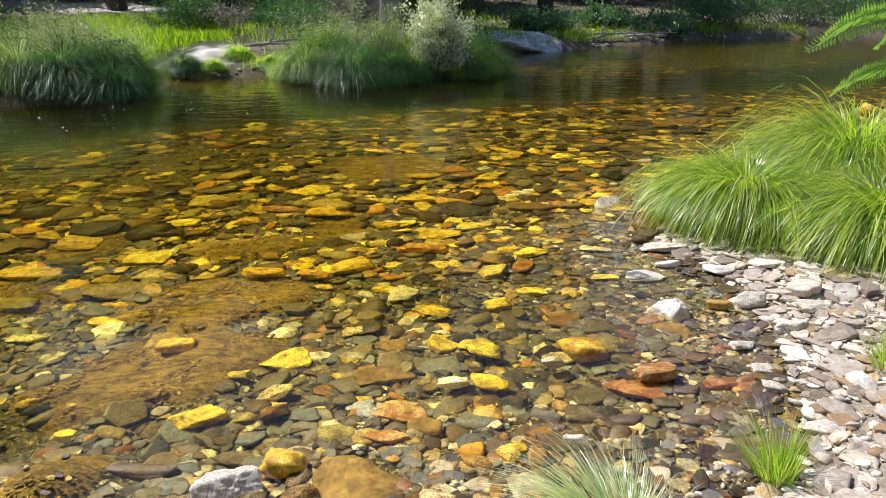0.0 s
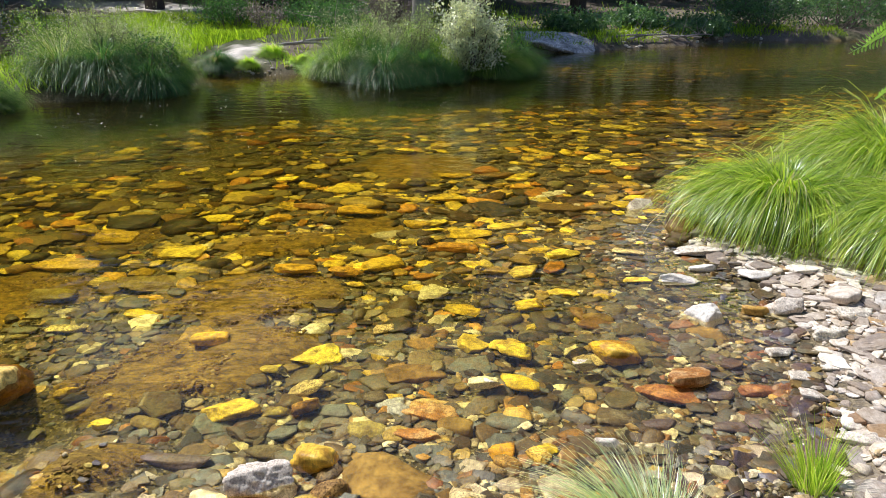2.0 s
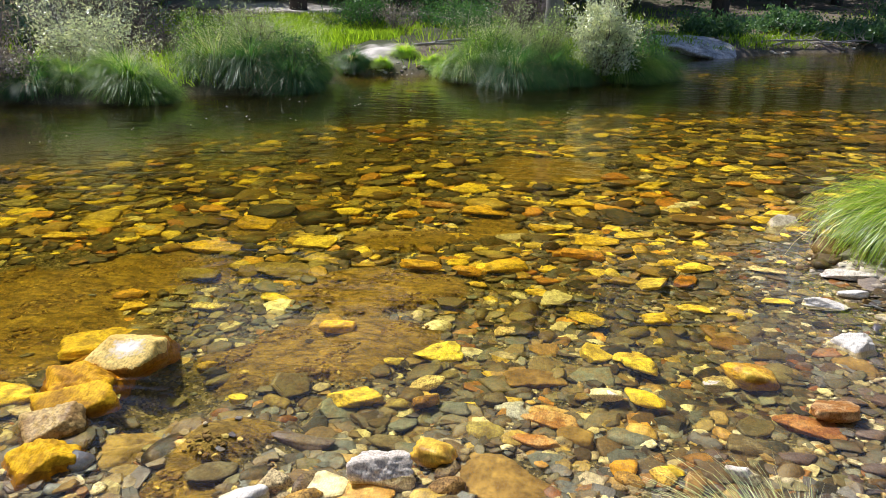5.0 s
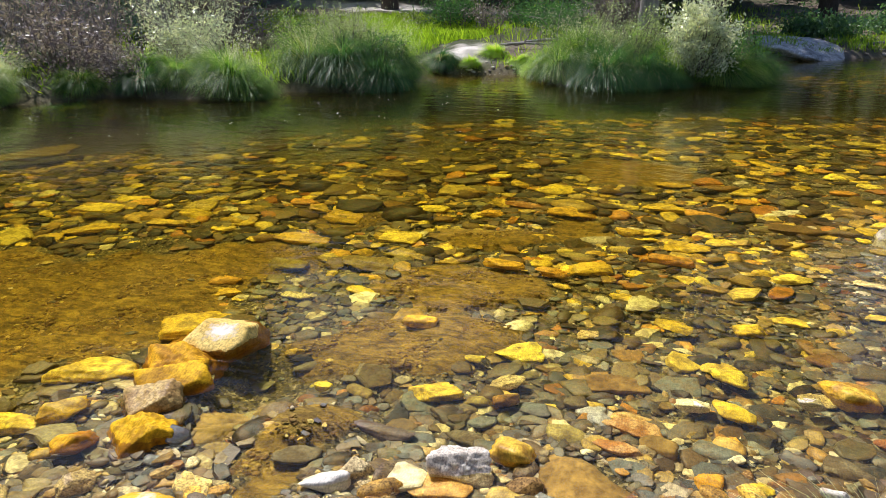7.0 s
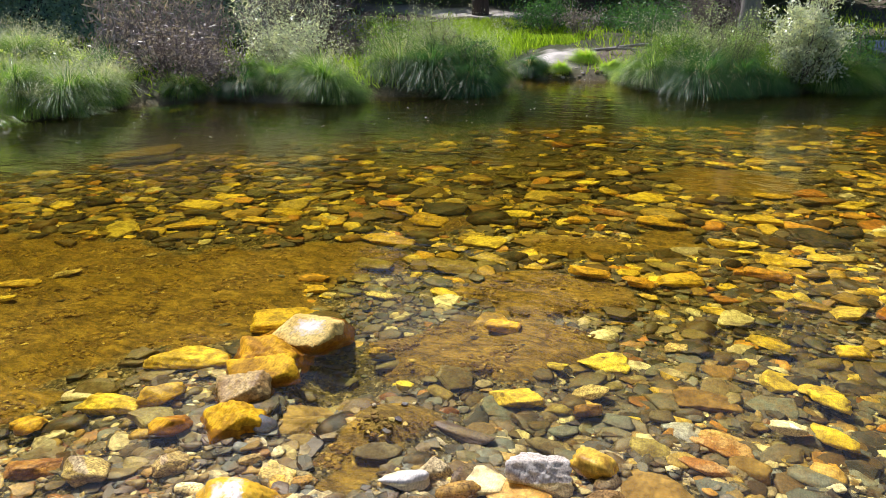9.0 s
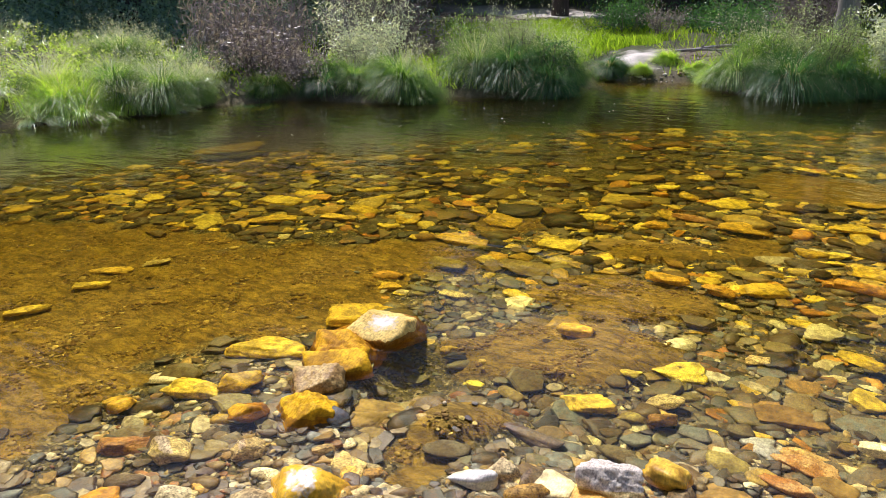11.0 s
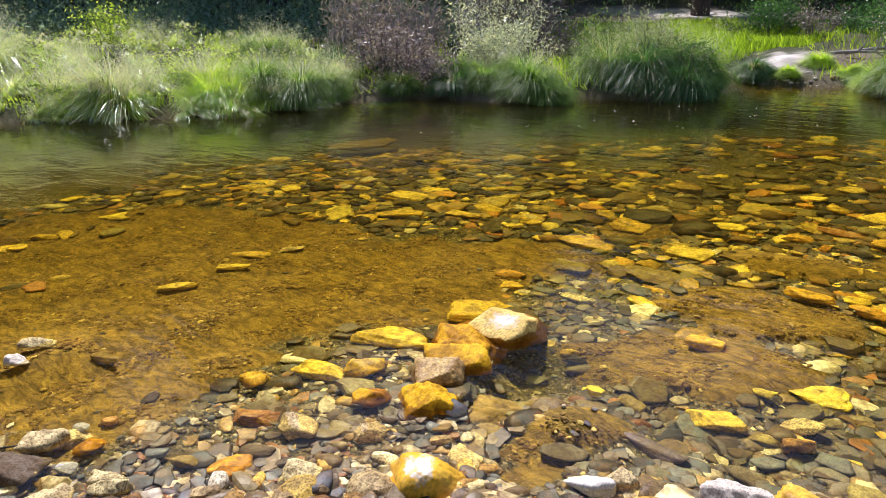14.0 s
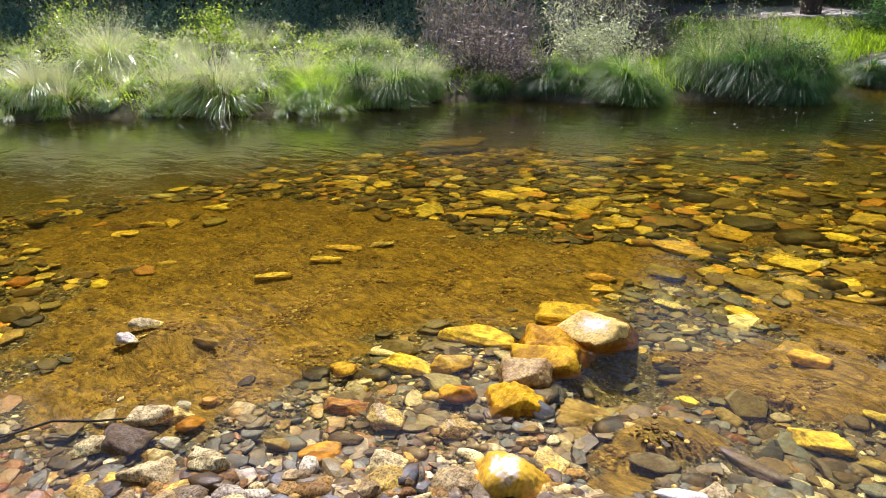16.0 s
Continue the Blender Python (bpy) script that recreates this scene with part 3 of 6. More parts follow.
def blades(seed, n, tall, core, wide, segs=6, lean=(0, 0), bow=(70, 150), stand=(45, 88), locks=75, floor=0.01, mess=0.2):
    """Grass blades that spring from a tuft in locks, rise and arch over: vertices and faces."""
    g = np.random.RandomState(seed)
    lock_a, lock_r, lock_s = g.uniform(0, 2 * np.pi, locks), np.sqrt(g.uniform(0, 1, locks)), g.uniform(0.7, 1.05, locks)
    lock_b = g.uniform(0, 1, locks)
    pick = g.randint(0, locks, n)
    a, r = lock_a[pick] + g.normal(0, 0.07, n), (lock_r[pick] + g.normal(0, 0.06, n)).clip(0, 1.1)
    long = tall * 1.7 * lock_s[pick] * g.uniform(0.55, 1.0, n)
    rise = np.radians(stand[1] - (stand[1] - stand[0]) * r + g.normal(0, 5, n))
    curl = np.radians(bow[0] + (bow[1] - bow[0]) * ((0.7 - mess) * lock_b[pick] + (0.3 + mess) * g.uniform(0, 1, n)))
    da = a + (g.normal(0, 0.25, locks))[pick] + g.normal(0, mess, n)
    s = (np.arange(segs) + 0.5)[None] / segs
    ang = rise[:, None] - curl[:, None] * s ** 1.6
    step = long[:, None] / segs
    out = np.concatenate([np.zeros((n, 1)), np.cumsum(np.cos(ang) * step, 1)], 1)
    pz = np.concatenate([np.zeros((n, 1)), np.cumsum(np.sin(ang) * step, 1)], 1)
    pz = np.maximum(pz, floor)
    t = np.linspace(0, 1, segs + 1)[None] ** 1.5 * long[:, None] / tall
    px = (core * r * np.cos(a))[:, None] + out * np.cos(da)[:, None] + lean[0] * t
    py = (core * r * np.sin(a))[:, None] + out * np.sin(da)[:, None] + lean[1] * t
    half = wide * g.uniform(0.6, 1.2, n)[:, None] * (1 - np.linspace(0, 0.97, segs + 1)[None] ** 2.2) * 0.5
    ta = da + np.pi / 2 + g.normal(0, 0.45, n)
    wx, wy = np.cos(ta)[:, None] * half, np.sin(ta)[:, None] * half
    left = np.stack([px - wx, py - wy, pz], -1)
    right = np.stack([px + wx, py + wy, pz], -1)
    v = np.stack([left, right], 2).reshape(-1, 3)
    k = np.arange(n)[:, None] * (2 * (segs + 1)) + 2 * np.arange(segs)[None]
    f = np.stack([k, k + 1, k + 3, k + 2], -1).reshape(-1, 4)
    return v, f


def tube(points, radii, sides=5):
    """A tapered limb through points."""
    pts = [Vector(p) for p in points]
    v, f = [], []
    for i, p in enumerate(pts):
        d = (pts[min(i + 1, len(pts) - 1)] - pts[max(i - 1, 0)]).normalized()
        x = d.orthogonal().normalized()
        y = d.cross(x)
        for k in range(sides):
            a = 2 * math.pi * k / sides
            v.append(p + (x * math.cos(a) + y * math.sin(a)) * radii[i])
    for i in range(len(pts) - 1):
        for k in range(sides):
            f.append((i * sides + k, i * sides + (k + 1) % sides, (i + 1) * sides + (k + 1) % sides, (i + 1) * sides + k))
    return np.array(v), np.array(f)


def join(pieces):
    v, f, at = [], [], 0
    for a, b in pieces:
        v.append(a)
        f.append(np.asarray(b) + at)
        at += len(a)
    return np.concatenate(v), np.concatenate(f)


def leaf_cloud(g, centres, spread, per, size, slim=0.4, flat=0.0, droop=0.2):
    """Many small pointed leaves round the given centres."""
    c = np.repeat(np.asarray(centres), per, axis=0)
    n = len(c)
    c = c + g.normal(0, 1, (n, 3)) * spread
    d = g.normal(size=(n, 3))
    d[:, 2] = d[:, 2] * (1 - flat) - droop
    d /= np.linalg.norm(d, axis=1)[:, None]
    e = np.cross(d, g.normal(size=(n, 3)))
    e /= np.linalg.norm(e, axis=1)[:, None]
    s = size * g.uniform(0.5, 1.2, n)[:, None]
    v = np.stack([c, c + d * s * 0.5 + e * s * slim * 0.5, c + d * s, c + d * s * 0.5 - e * s * slim * 0.5], 1).reshape(-1, 3)
    return v, np.arange(4 * n).reshape(-1, 4)


# ---- ground and water ----
def sheet(n, reach, b):
    u = np.linspace(-1, 1, n)
    a = reach / np.sinh(b)
    gx, gy = np.meshgrid(-1.6 + a * np.sinh(b * u), 4.2 + a * np.sinh(b * u))
    x, y = gx.ravel(), gy.ravel()
    i = (np.arange(n - 1)[:, None] * n + np.arange(n - 1)[None]).ravel()
    return x, y, np.stack([i, i + 1, i + n + 1, i + n], 1)


def floats(me, key, values):
    me.attributes.new(key, "FLOAT", "POINT").data.foreach_set("value", np.asarray(values, np.float32))


gx, gy, gf = sheet(440, 160, 4.2)
gz = height(gx, gy)
dn, df, wet = gap_to(NEAR, gx, gy), gap_to(FAR, gx, gy), in_river(gx, gy)
ground_mesh = mesh_of("ground", np.stack([gx, gy, gz], 1), gf, GROUND)
floats(ground_mesh, "silt", np.where(wet, np.maximum(silt_at(gx, gy), np.clip((dn - 9) / 4, 0, 0.6)), 0))
floats(ground_mesh, "channel_dark", np.where(wet, np.clip(1.35 * np.exp(-(gap_to(CHANNEL, gx, gy) / (1.7 + 0.9 * np.clip(gx / 3, 0, 1))) ** 2), 0, 1), 0))
floats(ground_mesh, "shore", np.where(wet | (dn > df), 0, np.clip(dn * 4, 0, 1) * np.clip((6 - dn) / 3, 0, 1)))
floats(ground_mesh, "bank", np.where(wet, 0, np.where(dn > df, np.clip(df * 4, 0, 1), np.clip((dn - 3) / 3, 0, 1))))
floats(ground_mesh, "sand", np.clip(1.4 - np.hypot((gx + 4.85) / 0.55, (gy - 14.9) / 0.85) + 0.5 * wavy(gx, gy, 0.35, 12), 0, 1) + np.clip(1.3 - np.hypot((gx + 11.0) / 5, (gy - 26) / 1.6), 0, 0.8))
floats(ground_mesh, "litter", np.where(wet | (dn < df), 0, litter_at(gx, gy)))
ground = tagged(new("ground", ground_mesh), "brown silty river bed, stony shore and grassy far bank", "ground", kind="structure")

wx, wy, wf = sheet(220, 110, 4.0)
water_mesh = mesh_of("water", np.stack([wx, wy, 0 * wx], 1), wf, WATER)
floats(water_mesh, "depth", np.clip(-height(wx, wy), 0, 0.75))
water = tagged(new("water", water_mesh), "clear shallow amber river water with faint ripples", "water", kind="structure")
water.visible_shadow = False


# ---- stones with a place of their own ----
ROCKS = []


def rock(colour, label, x, y, z, long, broad, thick, yaw, tilt, seed):
    rounded = colour in ("orange", "tan", "slate", "olive", "purple", "amber", "dark")
    v, f = stone_shape(seed + 40, 5 if long > 0.2 else 4, 10 if rounded else 12, 9.0 if rounded else 36.0, 0.09 if rounded else 0.1)
    ob = new("stone", mesh_of("stone", v * (long, broad, thick), f, STONE[colour]))
    ob.matrix_world = pose(x, y, z, tilt, tilt * 0.7, yaw)
    ROCKS.append((x, y, 0.5 * math.hypot(long, broad) * 0.8))
    return tagged(ob, label, "stone", "larger stones of the river")


def hewn(planes, seed, level=5, hard=26.0, rough=0.06):
    """A broken block bounded by planes (normal, distance in metres), with blunt, chipped edges."""
    d, f = ICO[level]
    n = np.array([p[:3] for p in planes], float)
    n /= np.linalg.norm(n, axis=1)[:, None]
    r = (np.maximum(d @ n.T / np.array([p[3] for p in planes]), 0) ** hard).sum(1) ** (-1 / hard)
    bumps = np.array([noise.fractal(Vector(p * 3.1) + Vector((seed, 0, 0)), 0.8, 2.1, 6) for p in d])
    return d * (r * (1 + rough * bumps))[:, None], f


def hewn_rock(name, mat, label, x, y, z, yaw, planes, seed, reach, rough=0.06, size=1.0, hard=26.0):
    v, f = hewn(planes, seed, rough=rough, hard=hard)
    ob = new(name, mesh_of(name, v * size, f, mat))
    ob.matrix_world = pose(x, y, z, 0, 0, yaw)
    ROCKS.append((x, y, reach))
    return tagged(ob, label, "stone", "larger stones of the river")


hewn_rock("boulder", SPOTTED, "cream and ochre boulder with a white splash, rising above the water", -2.08, 2.39, -0.008, 40.5,
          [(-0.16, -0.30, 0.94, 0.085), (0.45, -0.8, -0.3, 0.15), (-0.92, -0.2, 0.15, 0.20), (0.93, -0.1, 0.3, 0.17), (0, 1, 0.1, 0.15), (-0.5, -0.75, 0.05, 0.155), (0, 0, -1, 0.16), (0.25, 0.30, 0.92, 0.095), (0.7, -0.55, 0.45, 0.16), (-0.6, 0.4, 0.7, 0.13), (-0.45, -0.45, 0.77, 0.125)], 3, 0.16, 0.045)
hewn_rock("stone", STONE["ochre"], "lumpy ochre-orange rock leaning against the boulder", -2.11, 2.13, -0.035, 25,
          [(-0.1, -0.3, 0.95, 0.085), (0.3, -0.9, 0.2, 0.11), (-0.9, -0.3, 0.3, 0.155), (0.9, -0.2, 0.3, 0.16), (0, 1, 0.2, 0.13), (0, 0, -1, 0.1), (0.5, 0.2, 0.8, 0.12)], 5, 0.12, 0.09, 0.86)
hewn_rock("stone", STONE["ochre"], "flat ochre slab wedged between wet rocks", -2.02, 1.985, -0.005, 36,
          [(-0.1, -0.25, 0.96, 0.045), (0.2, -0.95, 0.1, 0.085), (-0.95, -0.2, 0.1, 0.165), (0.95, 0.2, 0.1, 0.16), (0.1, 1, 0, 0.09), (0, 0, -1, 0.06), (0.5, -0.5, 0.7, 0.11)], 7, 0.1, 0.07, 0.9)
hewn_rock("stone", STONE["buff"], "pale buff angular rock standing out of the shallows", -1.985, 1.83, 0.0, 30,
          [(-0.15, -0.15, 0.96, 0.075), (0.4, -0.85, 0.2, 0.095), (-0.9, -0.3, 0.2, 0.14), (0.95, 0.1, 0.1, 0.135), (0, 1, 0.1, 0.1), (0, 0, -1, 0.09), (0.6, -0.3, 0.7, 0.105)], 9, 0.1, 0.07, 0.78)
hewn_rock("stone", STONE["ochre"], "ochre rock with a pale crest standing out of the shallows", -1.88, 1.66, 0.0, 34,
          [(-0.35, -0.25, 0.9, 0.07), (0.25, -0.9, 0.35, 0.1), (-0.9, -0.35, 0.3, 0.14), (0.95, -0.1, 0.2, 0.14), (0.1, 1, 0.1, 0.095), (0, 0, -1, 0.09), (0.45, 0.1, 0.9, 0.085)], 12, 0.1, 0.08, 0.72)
hewn_rock("stone", STONE["sunny"], "glistening wet golden-yellow rock rising above the shallow water", -1.56, 1.30, 0.0, 25,
          [(-0.15, -0.1, 0.97, 0.085), (0.3, -0.85, 0.35, 0.1), (-0.85, -0.3, 0.4, 0.12), (0.9, -0.2, 0.35, 0.12), (0, 1, 0.3, 0.1), (0, 0, -1, 0.1), (0.5, 0.3, 0.8, 0.105)], 15, 0.1, 0.06, 0.8, 7.0)
rock("gold", "golden algae-stained stone lying on the submerged river bed", -2.52, 4.54, -0.287, 0.383, 0.230, 0.134, -9, 6, 0)
rock("gold", "golden algae-stained stone lying on the submerged river bed", -2.60, 4.00, -0.272, 0.434, 0.217, 0.109, -10, 7, 1)
rock("orange", "orange iron-stained stone lying on the submerged river bed", -2.22, 3.84, -0.277, 0.175, 0.122, 0.070, 0, 2, 2)
rock("olive", "olive-brown stone lying on the submerged river bed", -2.44, 3.54, -0.248, 0.278, 0.167, 0.083, 10, 0, 3)
rock("orange", "orange iron-stained stone lying on the submerged river bed", -1.81, 3.51, -0.220, 0.220, 0.099, 0.066, -6, -5, 4)
rock("cream", "pale cream stone lying on the submerged river bed", -2.11, 3.13, -0.217, 0.192, 0.115, 0.058, -1, -5, 6)
rock("yellow", "bright yellow stained stone lying on the submerged river bed", -0.74, 2.88, -0.148, 0.253, 0.215, 0.089, -2, -3, 8)
rock("yellow", "bright yellow stained stone lying on the submerged river bed", -0.99, 2.38, -0.099, 0.257, 0.154, 0.103, 6, 1, 9)
rock("olive", "olive-brown stone lying on the submerged river bed", -0.80, 2.37, -0.106, 0.123, 0.074, 0.062, 4, -4, 10)
rock("tan", "tan and buff stone lying on the submerged river bed", -0.72, 2.48, -0.138, 0.118, 0.095, 0.059, -7, -4, 11)
rock("slate", "blue-grey slate stone lying on the submerged river bed", -0.58, 2.42, -0.124, 0.125, 0.088, 0.050, -5, -6, 12)
rock("slate", "blue-grey slate stone lying on the submerged river bed", -0.75, 2.25, -0.125, 0.133, 0.080, 0.040, 17, -5, 14)
rock("amber", "amber-orange mottled stone rising above the shallow water", -0.57, 2.03, -0.016, 0.186, 0.130, 0.112, -16, -5, 15)
rock("white", "pale speckled whitish stone rising above the shallow water", -0.715, 1.9, -0.015, 0.24, 0.16, 0.155, 8, 4, 16)
rock("brown", "brown silt-coated flat stone lying on the submerged river bed", -0.30, 1.97, -0.067, 0.440, 0.308, 0.110, -16, 1, 17)
rock("dark", "dark grey slate stone lying on the submerged river bed", -0.77, 2.13, -0.122, 0.177, 0.089, 0.053, -17, 0, 18)
rock("yellow", "bright yellow stained stone lying on the submerged river bed", -1.51, 2.32, -0.199, 0.109, 0.065, 0.054, 6, 8, 19)
rock("olive", "olive-brown stone lying on the submerged river bed", -1.31, 2.29, -0.127, 0.139, 0.083, 0.056, -8, 5, 20)
rock("yellow", "bright yellow stained stone lying on the submerged river bed", -1.79, 2.54, -0.164, 0.105, 0.074, 0.053, 14, 7, 21)
rock("cream", "pale cream stone lying on the submerged river bed", -0.46, 3.14, -0.127, 0.117, 0.093, 0.070, 18, -2, 23)
rock("gold", "golden algae-stained stone lying on the submerged river bed", -0.90, 4.10, -0.239, 0.169, 0.118, 0.068, 12, 1, 24)
rock("orange", "orange iron-stained stone lying on the submerged river bed", -0.77, 3.95, -0.206, 0.213, 0.128, 0.085, 11, -0, 25)
rock("yellow", "bright yellow stained stone lying on the submerged river bed", -0.72, 3.76, -0.200, 0.157, 0.078, 0.047, -16, -7, 26)
rock("yellow", "bright yellow stained stone lying on the submerged river bed", -0.35, 3.74, -0.213, 0.156, 0.094, 0.047, -13, -4, 27)
rock("brown", "brown silt-coated flat stone lying on the submerged river bed", -0.27, 2.72, -0.110, 0.274, 0.165, 0.055, 18, 2, 28)
rock("rust", "rust-brown stone lying on the submerged river bed", -0.19, 2.47, -0.112, 0.200, 0.100, 0.060, 12, 1, 29)
rock("brown", "brown silt-coated flat stone lying on the submerged river bed", -0.07, 2.29, -0.079, 0.143, 0.114, 0.071, 6, 5, 30)
rock("grey", "light grey striated stone lying on the submerged river bed", -0.34, 2.44, -0.096, 0.125, 0.088, 0.050, 16, 7, 31)
rock("gold", "golden algae-stained stone lying on the submerged river bed", -1.07, 4.50, -0.200, 0.218, 0.131, 0.087, 13, -6, 32)
rock("orange", "orange iron-stained stone lying on the submerged river bed", -0.19, 4.34, -0.158, 0.237, 0.119, 0.095, -4, -7, 33)
rock("yellow", "bright yellow stained stone lying on the submerged river bed", -1.94, 4.23, -0.233, 0.295, 0.206, 0.088, 3, 5, 34)
rock("olive", "olive-brown stone lying on the submerged river bed", -0.69, 4.25, -0.176, 0.271, 0.135, 0.054, -15, -5, 35)
rock("brown", "brown silt-coated flat stone lying on the submerged river bed", -1.57, 4.44, -0.272, 0.513, 0.308, 0.077, 11, -2, 37)
rock("orange", "orange iron-stained stone lying on the submerged river bed", -0.87, 5.18, -0.172, 0.413, 0.248, 0.165, 6, -0, 38)
rock("rust", "rust-brown stone lying on the submerged river bed", -1.28, 5.28, -0.231, 0.366, 0.146, 0.110, 4, 7, 39)
rock("orange", "orange iron-stained stone lying on the submerged river bed", -1.48, 5.01, -0.266, 0.263, 0.158, 0.105, 17, -6, 40)
rock("orange", "orange iron-stained stone lying on the submerged river bed", 0.08, 5.35, -0.111, 0.330, 0.165, 0.116, -14, -2, 42)
rock("yellow", "bright yellow stained stone lying on the submerged river bed", -0.53, 5.48, -0.222, 0.265, 0.132, 0.079, 1, 7, 43)
rock("yellow", "bright yellow stained stone lying on the submerged river bed", -1.98, 5.00, -0.295, 0.272, 0.163, 0.081, -4, -8, 44)
rock("yellow", "bright yellow stained stone lying on the submerged river bed", -0.29, 4.86, -0.156, 0.211, 0.127, 0.084, 14, -6, 45)
rock("gold", "golden algae-stained stone lying on the submerged river bed", -0.02, 4.58, -0.103, 0.303, 0.182, 0.091, 0, 6, 46)
rock("gold", "golden algae-stained stone lying on the submerged river bed", -0.18, 6.28, -0.191, 0.321, 0.160, 0.096, 1, -1, 47)
rock("gold", "golden algae-stained stone lying on the submerged river bed", 0.46, 6.29, -0.160, 0.320, 0.160, 0.096, 12, -8, 48)
rock("yellow", "bright yellow stained stone lying on the submerged river bed", 1.04, 5.67, -0.094, 0.193, 0.096, 0.058, 3, -1, 49)
rock("yellow", "bright yellow stained stone lying on the submerged river bed", 0.57, 4.21, -0.076, 0.244, 0.146, 0.073, 18, 5, 50)
rock("cream", "pale cream stone lying on the submerged river bed", 1.00, 4.24, -0.055, 0.222, 0.111, 0.067, -15, -5, 51)
rock("amber", "amber-orange mottled stone rising above the shallow water", 0.665, 2.91, -0.065, 0.225, 0.185, 0.19, -1, 3, 52)
rock("yellow", "bright yellow stained stone lying on the submerged river bed", 0.18, 3.02, -0.156, 0.216, 0.151, 0.086, -5, -2, 53)
rock("gold", "golden algae-stained stone lying on the submerged river bed", 0.31, 3.45, -0.110, 0.175, 0.123, 0.070, 16, 7, 54)
rock("cream", "pale cream stone lying on the submerged river bed", 0.54, 2.88, -0.137, 0.153, 0.107, 0.061, 2, 3, 57)
rock("yellow", "bright yellow stained stone lying on the submerged river bed", 0.52, 3.63, -0.124, 0.203, 0.122, 0.061, 15, 7, 58)
hewn_rock("stone", STONE["quartz"], "white quartz lump with a peaked top rising above the water", 1.2, 3.27, -0.01, 20,
          [(-0.35, -0.3, 0.88, 0.07), (0.45, -0.4, 0.8, 0.085), (0.2, -0.9, 0.3, 0.08), (-0.9, -0.3, 0.1, 0.11), (0.9, -0.2, 0.2, 0.1), (0, 1, 0.3, 0.08), (0, 0, -1, 0.08), (0.1, 0.6, 0.75, 0.09)], 21, 0.08, 0.08, 0.74)
rock("white", "pale grey-white dry stone rising above the shallow water", 1.61, 3.31, 0.035, 0.188, 0.132, 0.113, 8, 3, 60)
rock("quartz", "white quartz stone rising above the shallow water", 1.19, 3.73, -0.013, 0.240, 0.120, 0.094, 10, 8, 61)
rock("quartz", "white quartz stone rising above the shallow water", 1.37, 3.91, -0.001, 0.166, 0.100, 0.067, -4, -7, 62)
rock("white", "pale grey-white dry stone rising above the shallow water", 1.42, 4.16, 0.019, 0.308, 0.123, 0.062, -9, -4, 63)
rock("quartz", "white quartz stone rising above the shallow water", 1.63, 3.76, 0.022, 0.194, 0.117, 0.058, -4, 5, 64)
rock("tan", "tan and buff stone rising above the shallow water", 1.47, 3.32, 0.005, 0.151, 0.106, 0.075, -15, -1, 65)
rock("rust", "rust-brown stone rising above the shallow water", 0.93, 2.64, -0.010, 0.207, 0.124, 0.093, 12, -4, 66)
rock("red", "reddish brown stone lying on the submerged river bed", 0.82, 2.55, -0.060, 0.276, 0.138, 0.083, -15, -4, 67)
rock("dark", "dark grey slate stone lying on the submerged river bed", 0.58, 2.37, -0.072, 0.178, 0.125, 0.062, -14, 5, 68)
rock("white", "pale grey-white dry stone rising above the shallow water", 0.51, 2.16, -0.026, 0.122, 0.061, 0.098, -11, -5, 69)
rock("white", "pale grey-white dry stone rising above the shallow water", 1.41, 2.89, -0.000, 0.124, 0.087, 0.062, 12, 5, 70)
rock("white", "pale grey-white dry stone rising above the shallow water", 1.40, 2.66, 0.003, 0.106, 0.074, 0.043, 4, 7, 71)
rock("white", "pale grey-white dry stone rising above the shallow water", 1.40, 2.51, 0.005, 0.121, 0.072, 0.048, -15, 7, 72)
rock("red", "reddish brown stone lying on the submerged river bed", 1.22, 2.59, -0.041, 0.193, 0.096, 0.058, 3, -3, 73)
rock("orange", "orange iron-stained stone lying on the submerged river bed", 0.11, 2.12, -0.050, 0.104, 0.083, 0.062, 13, 3, 74)
rock("gold", "golden algae-stained stone lying on the submerged river bed", 0.26, 2.14, -0.040, 0.109, 0.087, 0.054, 18, -6, 75)
rock("dark", "dark grey slate stone lying on the submerged river bed", 0.41, 2.17, -0.049, 0.181, 0.108, 0.045, 4, -0, 76)
rock("tan", "tan and buff stone lying on the submerged river bed", 0.18, 2.39, -0.081, 0.123, 0.098, 0.062, 6, -4, 77)
rock("brown", "brown silt-coated flat stone lying on the submerged river bed", 1.16, 3.12, -0.058, 0.212, 0.148, 0.042, -16, 1, 78)
rock("brown", "brown silt-coated flat stone lying on the submerged river bed", 0.65, 3.28, -0.071, 0.168, 0.084, 0.084, -4, 6, 79)
rock("yellow", "bright yellow stained stone lying on the submerged river bed", 0.96, 3.79, -0.071, 0.175, 0.087, 0.052, -1, -1, 80)
rock("gold", "golden algae-stained stone lying on the submerged river bed", -0.06, 3.47, -0.217, 0.179, 0.107, 0.072, 6, 0, 81)
rock("yellow", "bright yellow stained stone lying on the submerged river bed", 0.33, 3.24, -0.155, 0.150, 0.075, 0.045, 17, 5, 82)
rock("white", "pale grey-white dry stone lying on the dry bank", 1.44, 2.21, 0.020, 0.193, 0.116, 0.039, 1, -5, 83)
rock("white", "pale grey-white dry stone lying on the dry bank", 1.70, 3.01, 0.034, 0.174, 0.087, 0.061, 5, 4, 84)
rock("white", "pale grey-white dry stone lying on the dry bank", 1.92, 3.21, 0.045, 0.208, 0.104, 0.062, 10, 8, 85)
rock("purple", "purple-grey stone lying on the submerged river bed", 1.04, 2.78, -0.053, 0.120, 0.072, 0.048, -9, -1, 86)
